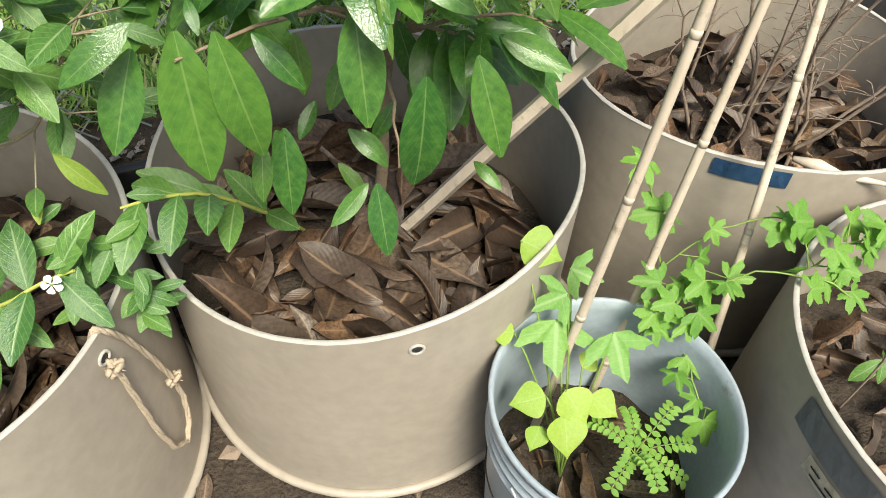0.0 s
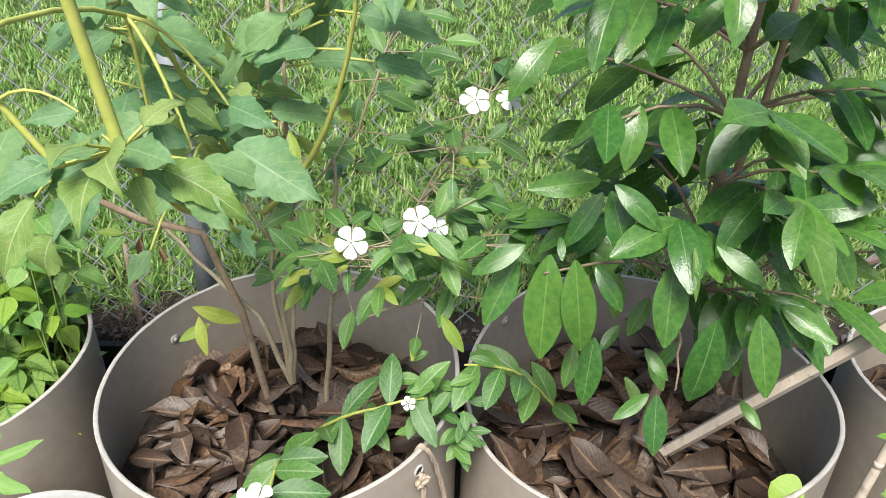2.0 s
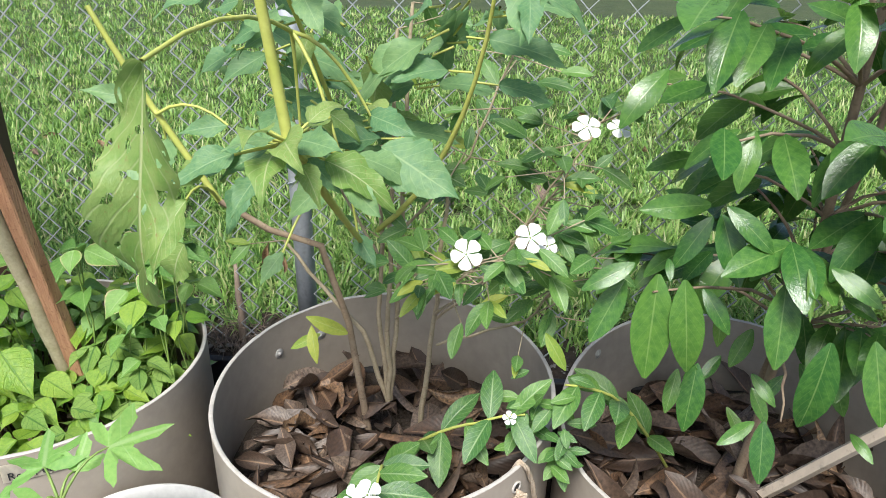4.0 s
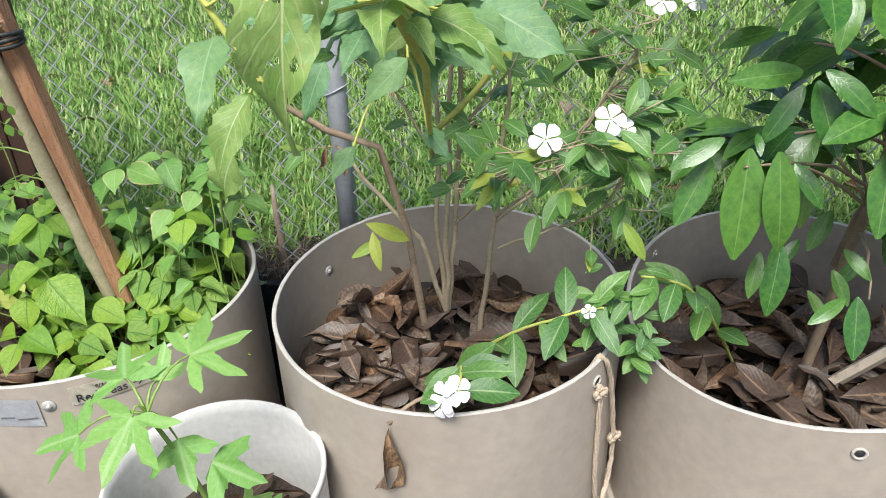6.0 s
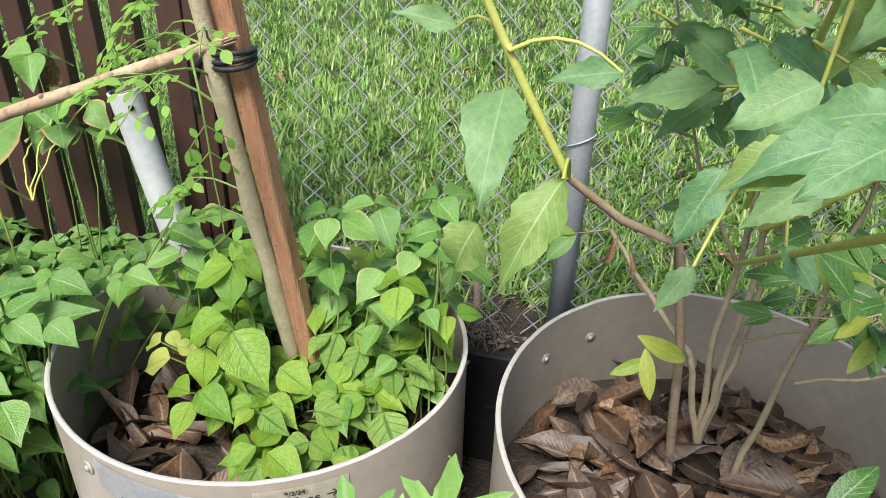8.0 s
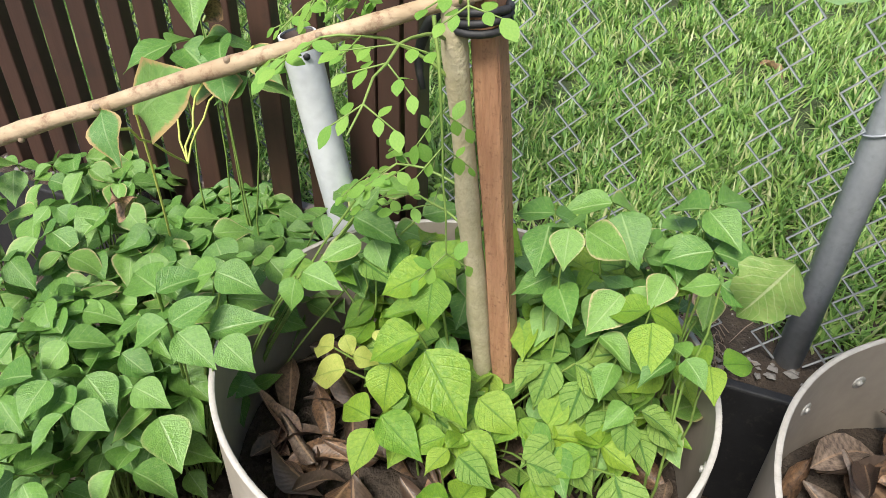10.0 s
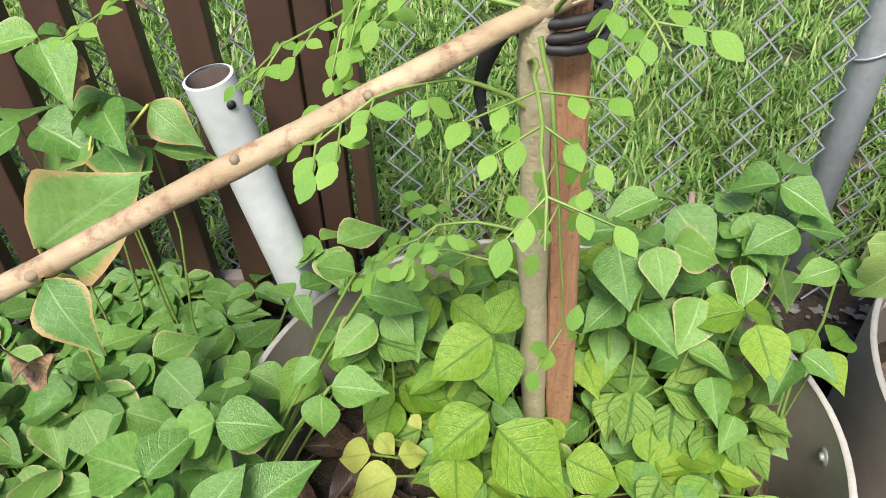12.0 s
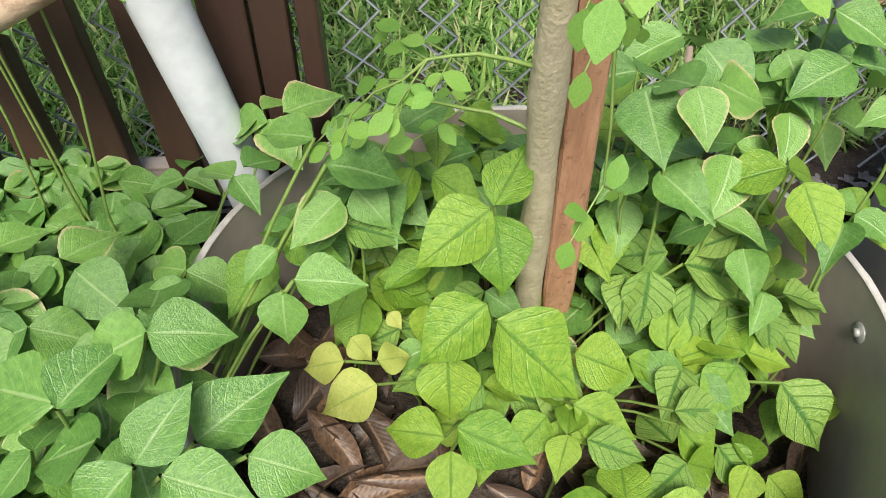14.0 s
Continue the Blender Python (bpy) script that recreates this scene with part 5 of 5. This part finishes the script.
def build_periwinkle():
    root = thing("periwinkle", (-0.235, 0.99, 0.35), "leggy white-flowered periwinkle with woody stems", "flowering plant")
    rng = random.Random(44)
    bm = bmesh.new()
    base = Vector((-0.223, 1.025, 0.40))
    stems = [(base, (-0.238, 1.015, 0.60), (-0.222, 1.02, 1.02)), (base, (-0.204, 1.015, 0.60), (-0.178, 1.02, 1.12)), (Vector((-0.165, 1.03, 0.36)), (-0.140, 1.02, 0.60), (-0.118, 1.01, 0.86)),
             (base, (-0.262, 1.00, 0.57), (-0.385, 0.97, 0.74)), (base, (-0.215, 1.0, 0.62), (-0.205, 1.03, 1.08)), (Vector((-0.205, 1.01, 0.60)), (-0.10, 0.93, 0.72), (-0.05, 0.86, 0.80)),
             (Vector((-0.135, 1.01, 0.62)), (-0.05, 0.95, 0.72), (0.03, 0.90, 0.82)), (Vector((-0.14, 1.02, 0.60)), (-0.04, 1.03, 0.70), (0.06, 1.0, 0.90)), (Vector((-0.13, 1.02, 0.66)), (0.0, 1.08, 0.76), (0.10, 1.10, 0.95)), (Vector((-0.20, 1.02, 0.76)), (-0.10, 1.08, 0.88), (-0.02, 1.12, 1.12)), (Vector((-0.13, 1.01, 0.56)), (0.02, 1.0, 0.64), (0.11, 0.97, 0.78)), (Vector((-0.23, 1.02, 0.70)), (-0.30, 1.02, 0.82), (-0.38, 1.04, 1.05))]
    for i, (a, m, b) in enumerate(stems):
        pts = bend(a, m, (0, 0, 0), 5, 0.003, i) + bend(m, b, (0, 0, 0), 6, 0.004, 20 + i)[1:]
        bm = bmesh.new()
        tube(bm, pts, [(1.25 if i < 5 else 0.6) * (0.0044 - 0.0022 * k / (len(pts) - 1)) for k in range(len(pts))], 7, False)
        for k in range(5, len(pts)):
            for _ in range((0 if pts[k].z < 0.74 else 1) if i < 5 else 2 if k < 7 else 3):
                a_ = rng.uniform(0, 6.283)
                d = Vector((math.cos(a_), math.sin(a_), rng.uniform(-0.3, 0.5)))
                tip = pts[k] + d * rng.uniform(0.02, 0.09)
                part("twig", tube(bmesh.new(), [pts[k], tip], [0.0014, 0.0009], 4, False), M_TANSTEM, root)
                for _ in range(rng.randrange(1, 4)):
                    d2 = d + Vector((rng.uniform(-0.8, 0.8), rng.uniform(-0.8, 0.8), rng.uniform(-0.6, 0.3)))
                    me = L_PERI_Y[0] if rng.random() < 0.12 else L_PERI[rng.randrange(2)]
                    put("leaf", me, root, aim(tip, d2, (rng.uniform(-0.4, 0.4), -0.6, 0.8), rng.uniform(0.035, 0.062)))
        part("woody_stem", bm, M_TANSTEM, root)
    for p, face, s in (((-0.043, 0.830, 0.827), (0.1, -0.9, 0.35), 0.0215), ((0.034, 0.876, 0.842), (0.2, -0.8, 0.55), 0.021), ((0.055, 0.90, 0.822), (0.4, -0.7, 0.5), 0.015), ((0.085, 1.01, 0.965), (0.2, -0.6, 0.75), 0.021), ((0.13, 1.03, 0.962), (0.3, -0.4, 0.8), 0.018),
                       ((-0.133, 0.640, 0.551), (-0.3, -0.8, 0.4), 0.021), ((-0.118, 0.642, 0.562), (0.5, -0.7, 0.6), 0.019), ((-0.140, 0.640, 0.532), (-0.2, -0.9, 0.0), 0.019), ((0.03, 0.83, 0.575), (0, -0.8, 0.4), 0.010)):
        flower(root, p, face, s, rng)
    # the low green shoot that hangs over the front rim, and the tuft over the right rim
    bm = bmesh.new()
    shoots = [[(-0.205, 0.90, 0.36), (-0.16, 0.82, 0.44), (-0.135, 0.74, 0.52), (-0.118, 0.66, 0.53)], [(-0.16, 0.90, 0.40), (-0.10, 0.87, 0.48), (-0.02, 0.85, 0.54), (0.05, 0.845, 0.575)], [(0.30, 1.10, 0.30), (0.22, 1.0, 0.48), (0.17, 0.95, 0.56), (0.10, 0.90, 0.60)]]
    for i, s in enumerate(shoots):
        pts = [Vector(q) for q in s]
        fine = [p for a, b in zip(pts, pts[1:]) for p in bend(a, b, (0, 0, 0.004), 4)[:-1]] + [pts[-1]]
        tube(bm, fine, [0.0032 - 0.0014 * k / (len(fine) - 1) for k in range(len(fine))], 6, False)
        for k in range(3, len(fine), 2):
            for w in (1, -1):
                f = (fine[k] - fine[k - 1]).normalized()
                sd = f.cross(Vector((0, -0.3, 1))).normalized() * w
                d = sd * rng.uniform(0.5, 1) + f * rng.uniform(-0.3, 0.9) + Vector((rng.uniform(-0.3, 0.3), -0.2, rng.uniform(-0.7, 0.7)))
                put("leaf", L_PERI[rng.randrange(2)], root, aim(fine[k], d, (rng.uniform(-0.3, 0.3), -0.6, 0.9), rng.uniform(0.066, 0.090)))
    for _ in range(46):
        p = Vector((0.068 + rng.uniform(-0.045, 0.05), 0.865 + rng.uniform(-0.03, 0.05), 0.55 + rng.uniform(-0.06, 0.07)))
        d = Vector((rng.uniform(-1, 1), rng.uniform(-1, 0.3), rng.uniform(-0.7, 0.4)))
        put("leaf", L_PERI[rng.randrange(2)], root, aim(p, d, (0, -0.6, 0.9), rng.uniform(0.03, 0.05)))
    part("green_shoot", bm, M_STEM_Y, root, "yellow-green young shoot")
    for b, t in (((-0.265, 0.94, 0.60), (-0.33, 0.88, 0.66)), ((-0.30, 0.91, 0.61), (-0.36, 0.87, 0.585)), ((-0.31, 0.90, 0.63), (-0.285, 0.85, 0.565)), ((0.065, 0.89, 0.69), (0.115, 0.86, 0.625)), ((-0.10, 0.80, 0.98), (-0.075, 0.76, 0.93))):
        hero(root, L_PERI_Y, b, Vector(b).lerp(Vector(t), 0.75), 0, 0.95)


build_periwinkle()


def build_amaranth():
    root = thing("amaranth", (-0.27, 1.0, 0.35), "tall amaranth with big matt leaves and yellow-green stems", "plant")
    rng = random.Random(55)
    bm = bmesh.new()
    woody = [(-0.25, 0.99, 0.34), (-0.275, 0.97, 0.60), (-0.30, 0.93, 0.76), (-0.36, 0.88, 0.80), (-0.415, 0.845, 0.852)]
    tube(bm, woody, [0.007, 0.006, 0.0055, 0.005, 0.0045], 8, False)
    part("woody_stem", bm, M_TWIG, root)
    bm = bmesh.new()
    tube(bm, bend((-0.415, 0.845, 0.852), (-0.545, 0.80, 1.12), (-0.012, 0, 0.01), 6), [0.0046, 0.005, 0.0048, 0.0046, 0.0044, 0.004, 0.0036], 8, False)
    tube(bm, bend((-0.22, 0.97, 0.78), (-0.02, 0.83, 1.16), (0.03, 0, -0.02), 8), [0.0045, 0.0045, 0.0042, 0.004, 0.0038, 0.0035, 0.003, 0.0028, 0.0025], 8, False)
    tube(bm, bend((-0.24, 0.98, 0.80), (-0.20, 0.62, 1.22), (0.0, 0, 0.03), 8), [0.0035, 0.0035, 0.0033, 0.003, 0.003, 0.0028, 0.0025, 0.0023, 0.002], 8, False)
    heroes = [((-0.49, 0.845, 0.935), (-0.465, 0.70, 0.893), 0, 0.85), ((-0.395, 0.74, 0.895), (-0.43, 0.655, 0.815), 2, 0.85), ((-0.54, 0.92, 0.735), (-0.579, 0.891, 0.652), 2, 1.5), ((-0.145, 0.37, 1.150), (-0.152, 0.307, 0.985), 3, 0.58)]
    heroes += [((-0.266, 0.680, 0.955), (-0.289, 0.640, 0.901), 0, 0.9), ((-0.192, 0.740, 0.946), (-0.248, 0.700, 0.901), 1, 1.0), ((-0.090, 0.640, 1.023), (-0.002, 0.600, 1.003), 0, 1.2), ((-0.372, 0.820, 0.974), (-0.431, 0.780, 0.976), 1, 0.9), ((-0.217, 0.720, 1.012), (-0.273, 0.680, 0.989), 0, 1.1), ((-0.153, 0.680, 1.000), (-0.203, 0.640, 0.976), 2, 0.7), ((-0.200, 0.840, 0.828), (-0.164, 0.800, 0.810), 0, 1.0), ((-0.274, 0.760, 0.828), (-0.297, 0.720, 0.796), 1, 1.0), ((-0.139, 0.740, 1.027), (-0.081, 0.700, 1.030), 1, 1.1), ((-0.556, 0.870, 0.984), (-0.615, 0.830, 1.010), 1, 0.8)]
    for b, t, k, w in heroes:
        ms = L_AMAR + L_AMAR_Y + L_EATEN
        hero(root, ms, b, t, k, w, (0.1, -0.75, 0.6))
        near = min([Vector((-0.415, 0.845, 0.852)), Vector((-0.48, 0.82, 0.98)), Vector((-0.23, 0.86, 0.92)), Vector((-0.21, 0.70, 1.12)), Vector((-0.10, 0.88, 0.96))], key=lambda q: (q - Vector(b)).length)
        if (near - Vector(b)).length < 0.16 or k == 3:
            tube(bm, bend(near, b, (0, 0, 0.02), 5), [0.0026, 0.0024, 0.0022, 0.002, 0.0018, 0.0016], 6, False)
    fork = Vector((-0.157, 0.574, 1.041))
    tube(bm, [(-0.235, 0.99, 0.72), fork + Vector((0.02, 0.04, -0.07)), fork], [0.0035, 0.004, 0.0055], 8, False)
    tube(bm, [fork, (-0.172, 0.564, 1.190), (-0.161, 0.554, 1.247)], [0.0056, 0.005, 0.0045], 10, False)
    for i in range(26):
        a = i * 2.4
        d = Vector((math.cos(a), math.sin(a) * 0.8 - 0.2, rng.uniform(-0.6, 0.5)))
        p = fork + d.normalized() * rng.uniform(0.012, 0.07)
        tube(bm, [fork, p], [0.002, 0.0014], 5, False)
        put("leaf", (L_AMAR + L_AMAR_Y)[rng.randrange(3)], root, aim(p, d, (rng.uniform(-0.3, 0.3), -0.6, 0.9), rng.uniform(0.035, 0.085)))
    for i in range(84):
        t = 0.3 + 0.7 * rng.random()
        p = Vector((-0.22, 0.97, 0.80)).lerp(Vector(((-0.02, 0.83, 1.2), (-0.24, 0.70, 1.2), (-0.40, 0.86, 1.2))[i % 3]), t) + Vector((rng.uniform(-0.06, 0.06), rng.uniform(-0.05, 0.06), rng.uniform(-0.03, 0.05)))
        a = rng.uniform(0, 6.283)
        d = Vector((math.cos(a), math.sin(a) * 0.8, rng.uniform(-0.7, 0.2)))
        ms = L_AMAR if rng.random() < 0.8 else L_AMAR_Y
        q = p + d.normalized() * 0.03
        tube(bm, [p, q], [0.0018, 0.0014], 5, False)
        put("leaf", ms[rng.randrange(len(ms))], root, aim(q, d, (rng.uniform(-0.3, 0.3), -0.6, 0.9), rng.uniform(0.05, 0.115)))
    part("yellow_stem", bm, M_STEM_Y, root, "thick yellow-green stem")
    for b, t in (((-0.36, 0.88, 0.78), (-0.372, 0.87, 0.735)), ((-0.345, 0.89, 0.76), (-0.335, 0.88, 0.725))):
        hero(root, L_DRY_PALE, b, t, 0, 0.8, name="withered_leaf")


build_amaranth()


def build_melon():
    root = thing("bitter_melon_vine", (0.70, 0.70, 0.21), "bitter melon vine with lobed bright leaves on the canes", "vine")
    rng = random.Random(66)
    bm = bmesh.new()
    runs = [[(0.685, 0.791, 0.360), (0.722, 0.799, 0.450), (0.706, 0.857, 0.550), (0.663, 0.841, 0.600)], [(0.692, 0.792, 0.370), (0.751, 0.813, 0.460), (0.817, 0.812, 0.500), (0.876, 0.789, 0.520), (0.879, 0.730, 0.500), (0.937, 0.736, 0.520), (0.973, 0.748, 0.530)], [(0.719, 0.774, 0.360), (0.746, 0.745, 0.440), (0.796, 0.747, 0.480), (0.863, 0.723, 0.490), (0.913, 0.684, 0.480)], [(0.753, 0.761, 0.340), (0.743, 0.713, 0.360), (0.740, 0.656, 0.340), (0.760, 0.641, 0.330)], [(0.699, 0.774, 0.340), (0.715, 0.749, 0.420), (0.742, 0.784, 0.440), (0.773, 0.779, 0.460)]]
    for i, r in enumerate(runs):
        pts = [Vector(q) for q in r]
        fine = [p for a, b in zip(pts, pts[1:]) for p in bend(a, b, (0, 0, 0.01), 4, 0.004, i)[:-1]] + [pts[-1]]
        tube(bm, fine, 0.0013, 5, False)
        for k in range(3, len(fine)):
            for _ in range(1 + k % 2):
                if rng.random() < 0.5:
                    continue
                d = Vector((rng.uniform(-1, 1), rng.uniform(-1, 0.4), rng.uniform(-0.3, 0.5)))
                tip = fine[k] + d.normalized() * rng.uniform(0.010, 0.032)
                tube(bm, [fine[k], tip], 0.0009, 4, False)
                put("leaf", L_MELON[rng.randrange(2)], root, aim(tip, (rng.uniform(-1, 1), rng.uniform(-1, 0.2), rng.uniform(-0.6, 0.2)), (rng.uniform(-0.3, 0.2), -0.7, 0.9), rng.uniform(0.024, 0.042)))
    part("vine_stem", bm, M_STEM, root)
    s = thing("lima_seedling", (0.58, 0.66, 0.21), "young climbing seedling with pale heart-shaped leaves in the bucket", "seedling")
    for i, (b, t, lobed) in enumerate((((0.566, 0.764, 0.440), (0.551, 0.705, 0.400), 1), ((0.632, 0.736, 0.430), (0.636, 0.680, 0.395), 1), ((0.539, 0.700, 0.375), (0.491, 0.703, 0.365), 0), ((0.562, 0.697, 0.385), (0.580, 0.653, 0.360), 0), ((0.595, 0.690, 0.370), (0.623, 0.657, 0.360), 0), ((0.554, 0.672, 0.370), (0.547, 0.626, 0.340), 0), ((0.524, 0.672, 0.355), (0.505, 0.648, 0.340), 0), ((0.516, 0.770, 0.420), (0.483, 0.784, 0.415), 0), ((0.533, 0.831, 0.520), (0.581, 0.800, 0.505), 0), ((0.581, 0.777, 0.470), (0.534, 0.775, 0.455), 1), ((0.594, 0.807, 0.480), (0.633, 0.782, 0.470), 1), ((0.605, 0.736, 0.360), (0.632, 0.750, 0.370), 0))):
        hero(s, L_LOBED[1:] if lobed else L_SEEDLING, b, t, i, 1.15 if lobed else 1.2, (0, -0.6, 0.9))
        part("stem", tube(bmesh.new(), bend((0.57, 0.66, 0.21), b, (0, 0, 0.03), 5), 0.0014, 5, False), M_STEM, s)
    s = thing("gripeweed", (0.67, 0.60, 0.21), "small weed with rows of tiny paired leaflets", "weed")
    bm = bmesh.new()
    for i in range(7):
        a = -2.4 + i * 0.75
        e = Vector((0.634 + 0.070 * math.cos(a), 0.621 + 0.058 * math.sin(a), 0.345 + 0.02 * math.sin(i * 2)))
        line = bend((0.634, 0.621, 0.33), e, (0, 0, 0.012), 8)
        tube(bm, line, 0.0008, 4, False)
        for k in range(1, 9):
            f = (line[k] - line[k - 1]).normalized()
            sd = f.cross(Vector((0, 0, 1))).normalized()
            for w in (1, -1):
                put("leaflet", L_MORINGA[0], s, aim(line[k], sd * w + f * 0.3, (0, -0.3, 1), 0.0125))
    tube(bm, [(0.65, 0.62, 0.21), (0.634, 0.621, 0.33)], 0.0016, 5, False)
    part("stem", bm, M_STEM, s)


build_melon()


def build_lobed():
    root = thing("lobed_seedling", (-0.45, 0.57, 0.25), "fresh green seedling with deeply lobed leaves in the white bucket", "seedling")
    bm = bmesh.new()
    top = Vector((-0.455, 0.50, 0.585))
    tube(bm, bend((-0.425, 0.56, 0.25), top, (0.012, 0, 0), 8), [0.005 - 0.0003 * k for k in range(9)], 8, False)
    for i, (p, d, s, k) in enumerate((((-0.43, 0.565, 0.625), (0.5, 0.55, 0.05), 0.085, 0), ((-0.50, 0.53, 0.605), (-0.5, 0.7, 0.15), 0.075, 0), ((-0.462, 0.485, 0.592), (-0.1, -0.75, -0.45), 0.085, 0), ((-0.53, 0.47, 0.565), (-0.8, -0.2, -0.3), 0.070, 0),
                                      ((-0.40, 0.52, 0.50), (0.75, 0.1, -0.35), 0.075, 1), ((-0.44, 0.52, 0.53), (0.5, -0.6, -0.4), 0.07, 1), ((-0.46, 0.54, 0.60), (-0.1, 0.5, 0.6), 0.05, 1), ((-0.38, 0.57, 0.36), (0.6, 0.1, -0.2), 0.05, 1), ((-0.42, 0.60, 0.33), (0.2, 0.4, -0.1), 0.05, 1))):
        put("leaf", L_LOBED[k], root, aim(p, d, (0.0, -0.45, 1), s))
        tube(bm, bend(top if p[2] > 0.52 else Vector((-0.43, 0.555, 0.34)), p, (0, 0, 0.015), 5), [0.0022, 0.002, 0.0018, 0.0016, 0.0014, 0.0012], 5, False)
    part("stem", bm, M_STEM, root)


build_lobed()


def build_dead_stems():
    root = thing("dead_plant", (1.10, 1.16, 0.34), "dry brown dead stems in the taped tub", "dead plant")
    rng = random.Random(77)
    for i in range(16):
        bm = bmesh.new()
        a = Vector((1.08 + rng.uniform(-0.12, 0.12), 1.12 + rng.uniform(-0.12, 0.12), 0.335))
        b = a + Vector((rng.uniform(-0.12, 0.16), rng.uniform(-0.14, 0.10), rng.uniform(0.25, 0.62)))
        line = bend(a, b, (rng.uniform(-0.03, 0.03), 0, 0), 8, 0.006, 80 + i)
        tube(bm, line, [0.004 - 0.0003 * k for k in range(9)], 6, False)
        for k in range(3, 9):
            for _ in range(3):
                e = line[k] + Vector((rng.uniform(-0.05, 0.05), rng.uniform(-0.05, 0.05), rng.uniform(-0.01, 0.05)))
                tube(bm, bend(line[k], e, (0, 0, 0.005), 3, 0.002, k), 0.0008, 4, False)
        part("stem", bm, M_DRYTWIG, root)
    t = thing("dry_root", (0.95, 0.88, 0.50), "pale dried root stub lying over the rim of the tub", "stick")
    bm = bmesh.new()
    tube(bm, [(0.958, 0.905, 0.508), (0.985, 0.885, 0.507), (1.01, 0.868, 0.500), (1.06, 0.84, 0.500), (1.13, 0.80, 0.497)], [0.004, 0.010, 0.007, 0.0035, 0.002], 8)
    part("root", bm, M_CANE, t)
    w = thing("weeds", (1.0, 0.5, 0.32), "small green weeds and dry twigs in the labelled tub", "weed")
    bm = bmesh.new()
    for i in range(16):
        a = Vector((1.05 + rng.uniform(-0.18, 0.2), 0.52 + rng.uniform(-0.2, 0.2), 0.32))
        b = a + Vector((rng.uniform(-0.06, 0.06), rng.uniform(-0.06, 0.06), rng.uniform(0.05, 0.2)))
        tube(bm, bend(a, b, (0, 0, 0), 4, 0.005, i), 0.0014, 4, False)
        for _ in range(3):
            put("leaf", L_PERI[rng.randrange(2)], w, aim(b, (rng.uniform(-1, 1), rng.uniform(-1, 1), rng.uniform(-0.4, 0.3)), (0, -0.4, 1), rng.uniform(0.03, 0.05)))
    part("stem", bm, M_DRYTWIG, w)


build_dead_stems()


def build_stump():
    s = thing("dead_stump", (-0.66, 1.24, HIGH), "thin dead stem with a mat of dry rootlets", "stump")
    rng = random.Random(9)
    bm = bmesh.new()
    tube(bm, bend((-0.650, 1.235, HIGH - 0.01), (-0.668, 1.26, 0.52), (0, 0, 0), 5, 0.003, 1), [0.011, 0.009, 0.008, 0.008, 0.006, 0.004], 8)
    for i in range(90):
        a = Vector((-0.645 + rng.uniform(-0.05, 0.06), 1.22 + rng.uniform(-0.06, 0.06), HIGH + 0.004))
        tube(bm, bend(a, a + Vector((rng.uniform(-0.05, 0.05), rng.uniform(-0.05, 0.05), rng.uniform(-0.005, 0.05))), (0, 0, 0.015), 3), 0.0008, 4, False)
    part("stem", bm, M_DRYTWIG, s)


build_stump()


def build_rope():
    r = thing("rope_handle", (0.06, 0.80, 0.46), "frayed jute rope handle knotted through the tub wall", "rope")
    th, th2 = -0.535, -0.285
    up = [tub_b.at(th, 0.470, 0.005), tub_b.at(th + 0.005, 0.445, 0.009), tub_b.at(th + 0.02, 0.37, 0.009), tub_b.at(th + 0.035, 0.29, 0.009), tub_b.at(th + 0.07, 0.225, 0.010), tub_b.at(th + 0.15, 0.195, 0.012), tub_b.at(th2 - 0.02, 0.215, 0.012), tub_b.at(th2 + 0.015, 0.26, 0.012), tub_b.at(th2, 0.315, 0.011), tub_b.at(th2 - 0.06, 0.39, 0.009), tub_b.at(th2 - 0.13, 0.46, 0.007), tub_b.at(th2 - 0.19, 0.500, 0.006), tub_b.at(th2 - 0.22, tub_b.rim(-0.5) + 0.007, -0.003), tub_b.at(th2 - 0.24, 0.49, -0.012), tub_b.at(th, 0.47, -0.012)]
    fine = [p for a, b in zip(up, up[1:]) for p in bend(a, b, (0, 0, 0), 4)[:-1]] + [up[-1]]
    for j in range(3):
        st = []
        for k, p in enumerate(fine):
            a = k * 0.9 + j * 2.094
            st.append(p + Vector((math.cos(a), math.sin(a) * 0.6, math.sin(a) * 0.6)) * 0.0022)
        part("strand", tube(bmesh.new(), st, 0.0024, 6), M_ROPE, r)
    for c in (tub_b.at(th, 0.456, 0.009), tub_b.at(th2, 0.312, 0.013)):
        bm = bmesh.new()
        rng = random.Random(3)
        for k in range(4):
            tube(bm, [c + Vector((0.008 * math.cos(a + k), 0.006 * math.sin(a + k * 2), 0.007 * math.sin(a * 1.3 + k))) for a in [q * 0.7 for q in range(8)]], 0.0034, 6)
        for k in range(10):
            tube(bm, [c, c + Vector((rng.uniform(-0.016, 0.016), rng.uniform(-0.012, 0.004), rng.uniform(-0.016, 0.006)))], [0.0014, 0.0005], 4)
        part("knot", bm, M_ROPE, r)


build_rope()
l = thing("hanging_dry_leaf", (-0.215, 0.655, 0.40), "rolled tan dry leaf hanging on a twig over the rim", "dry leaf")
put("leaf", L_DRY_PALE[0], l, aim((-0.213, 0.646, 0.480), (0.02, -0.10, -1), (0.2, -1, 0), 0.155, 0.85))
part("twig", tube(bmesh.new(), bend((-0.150, 0.70, 0.50), (-0.214, 0.648, 0.482), (0, 0, 0.015), 6), 0.003, 6), M_TWIG, l)
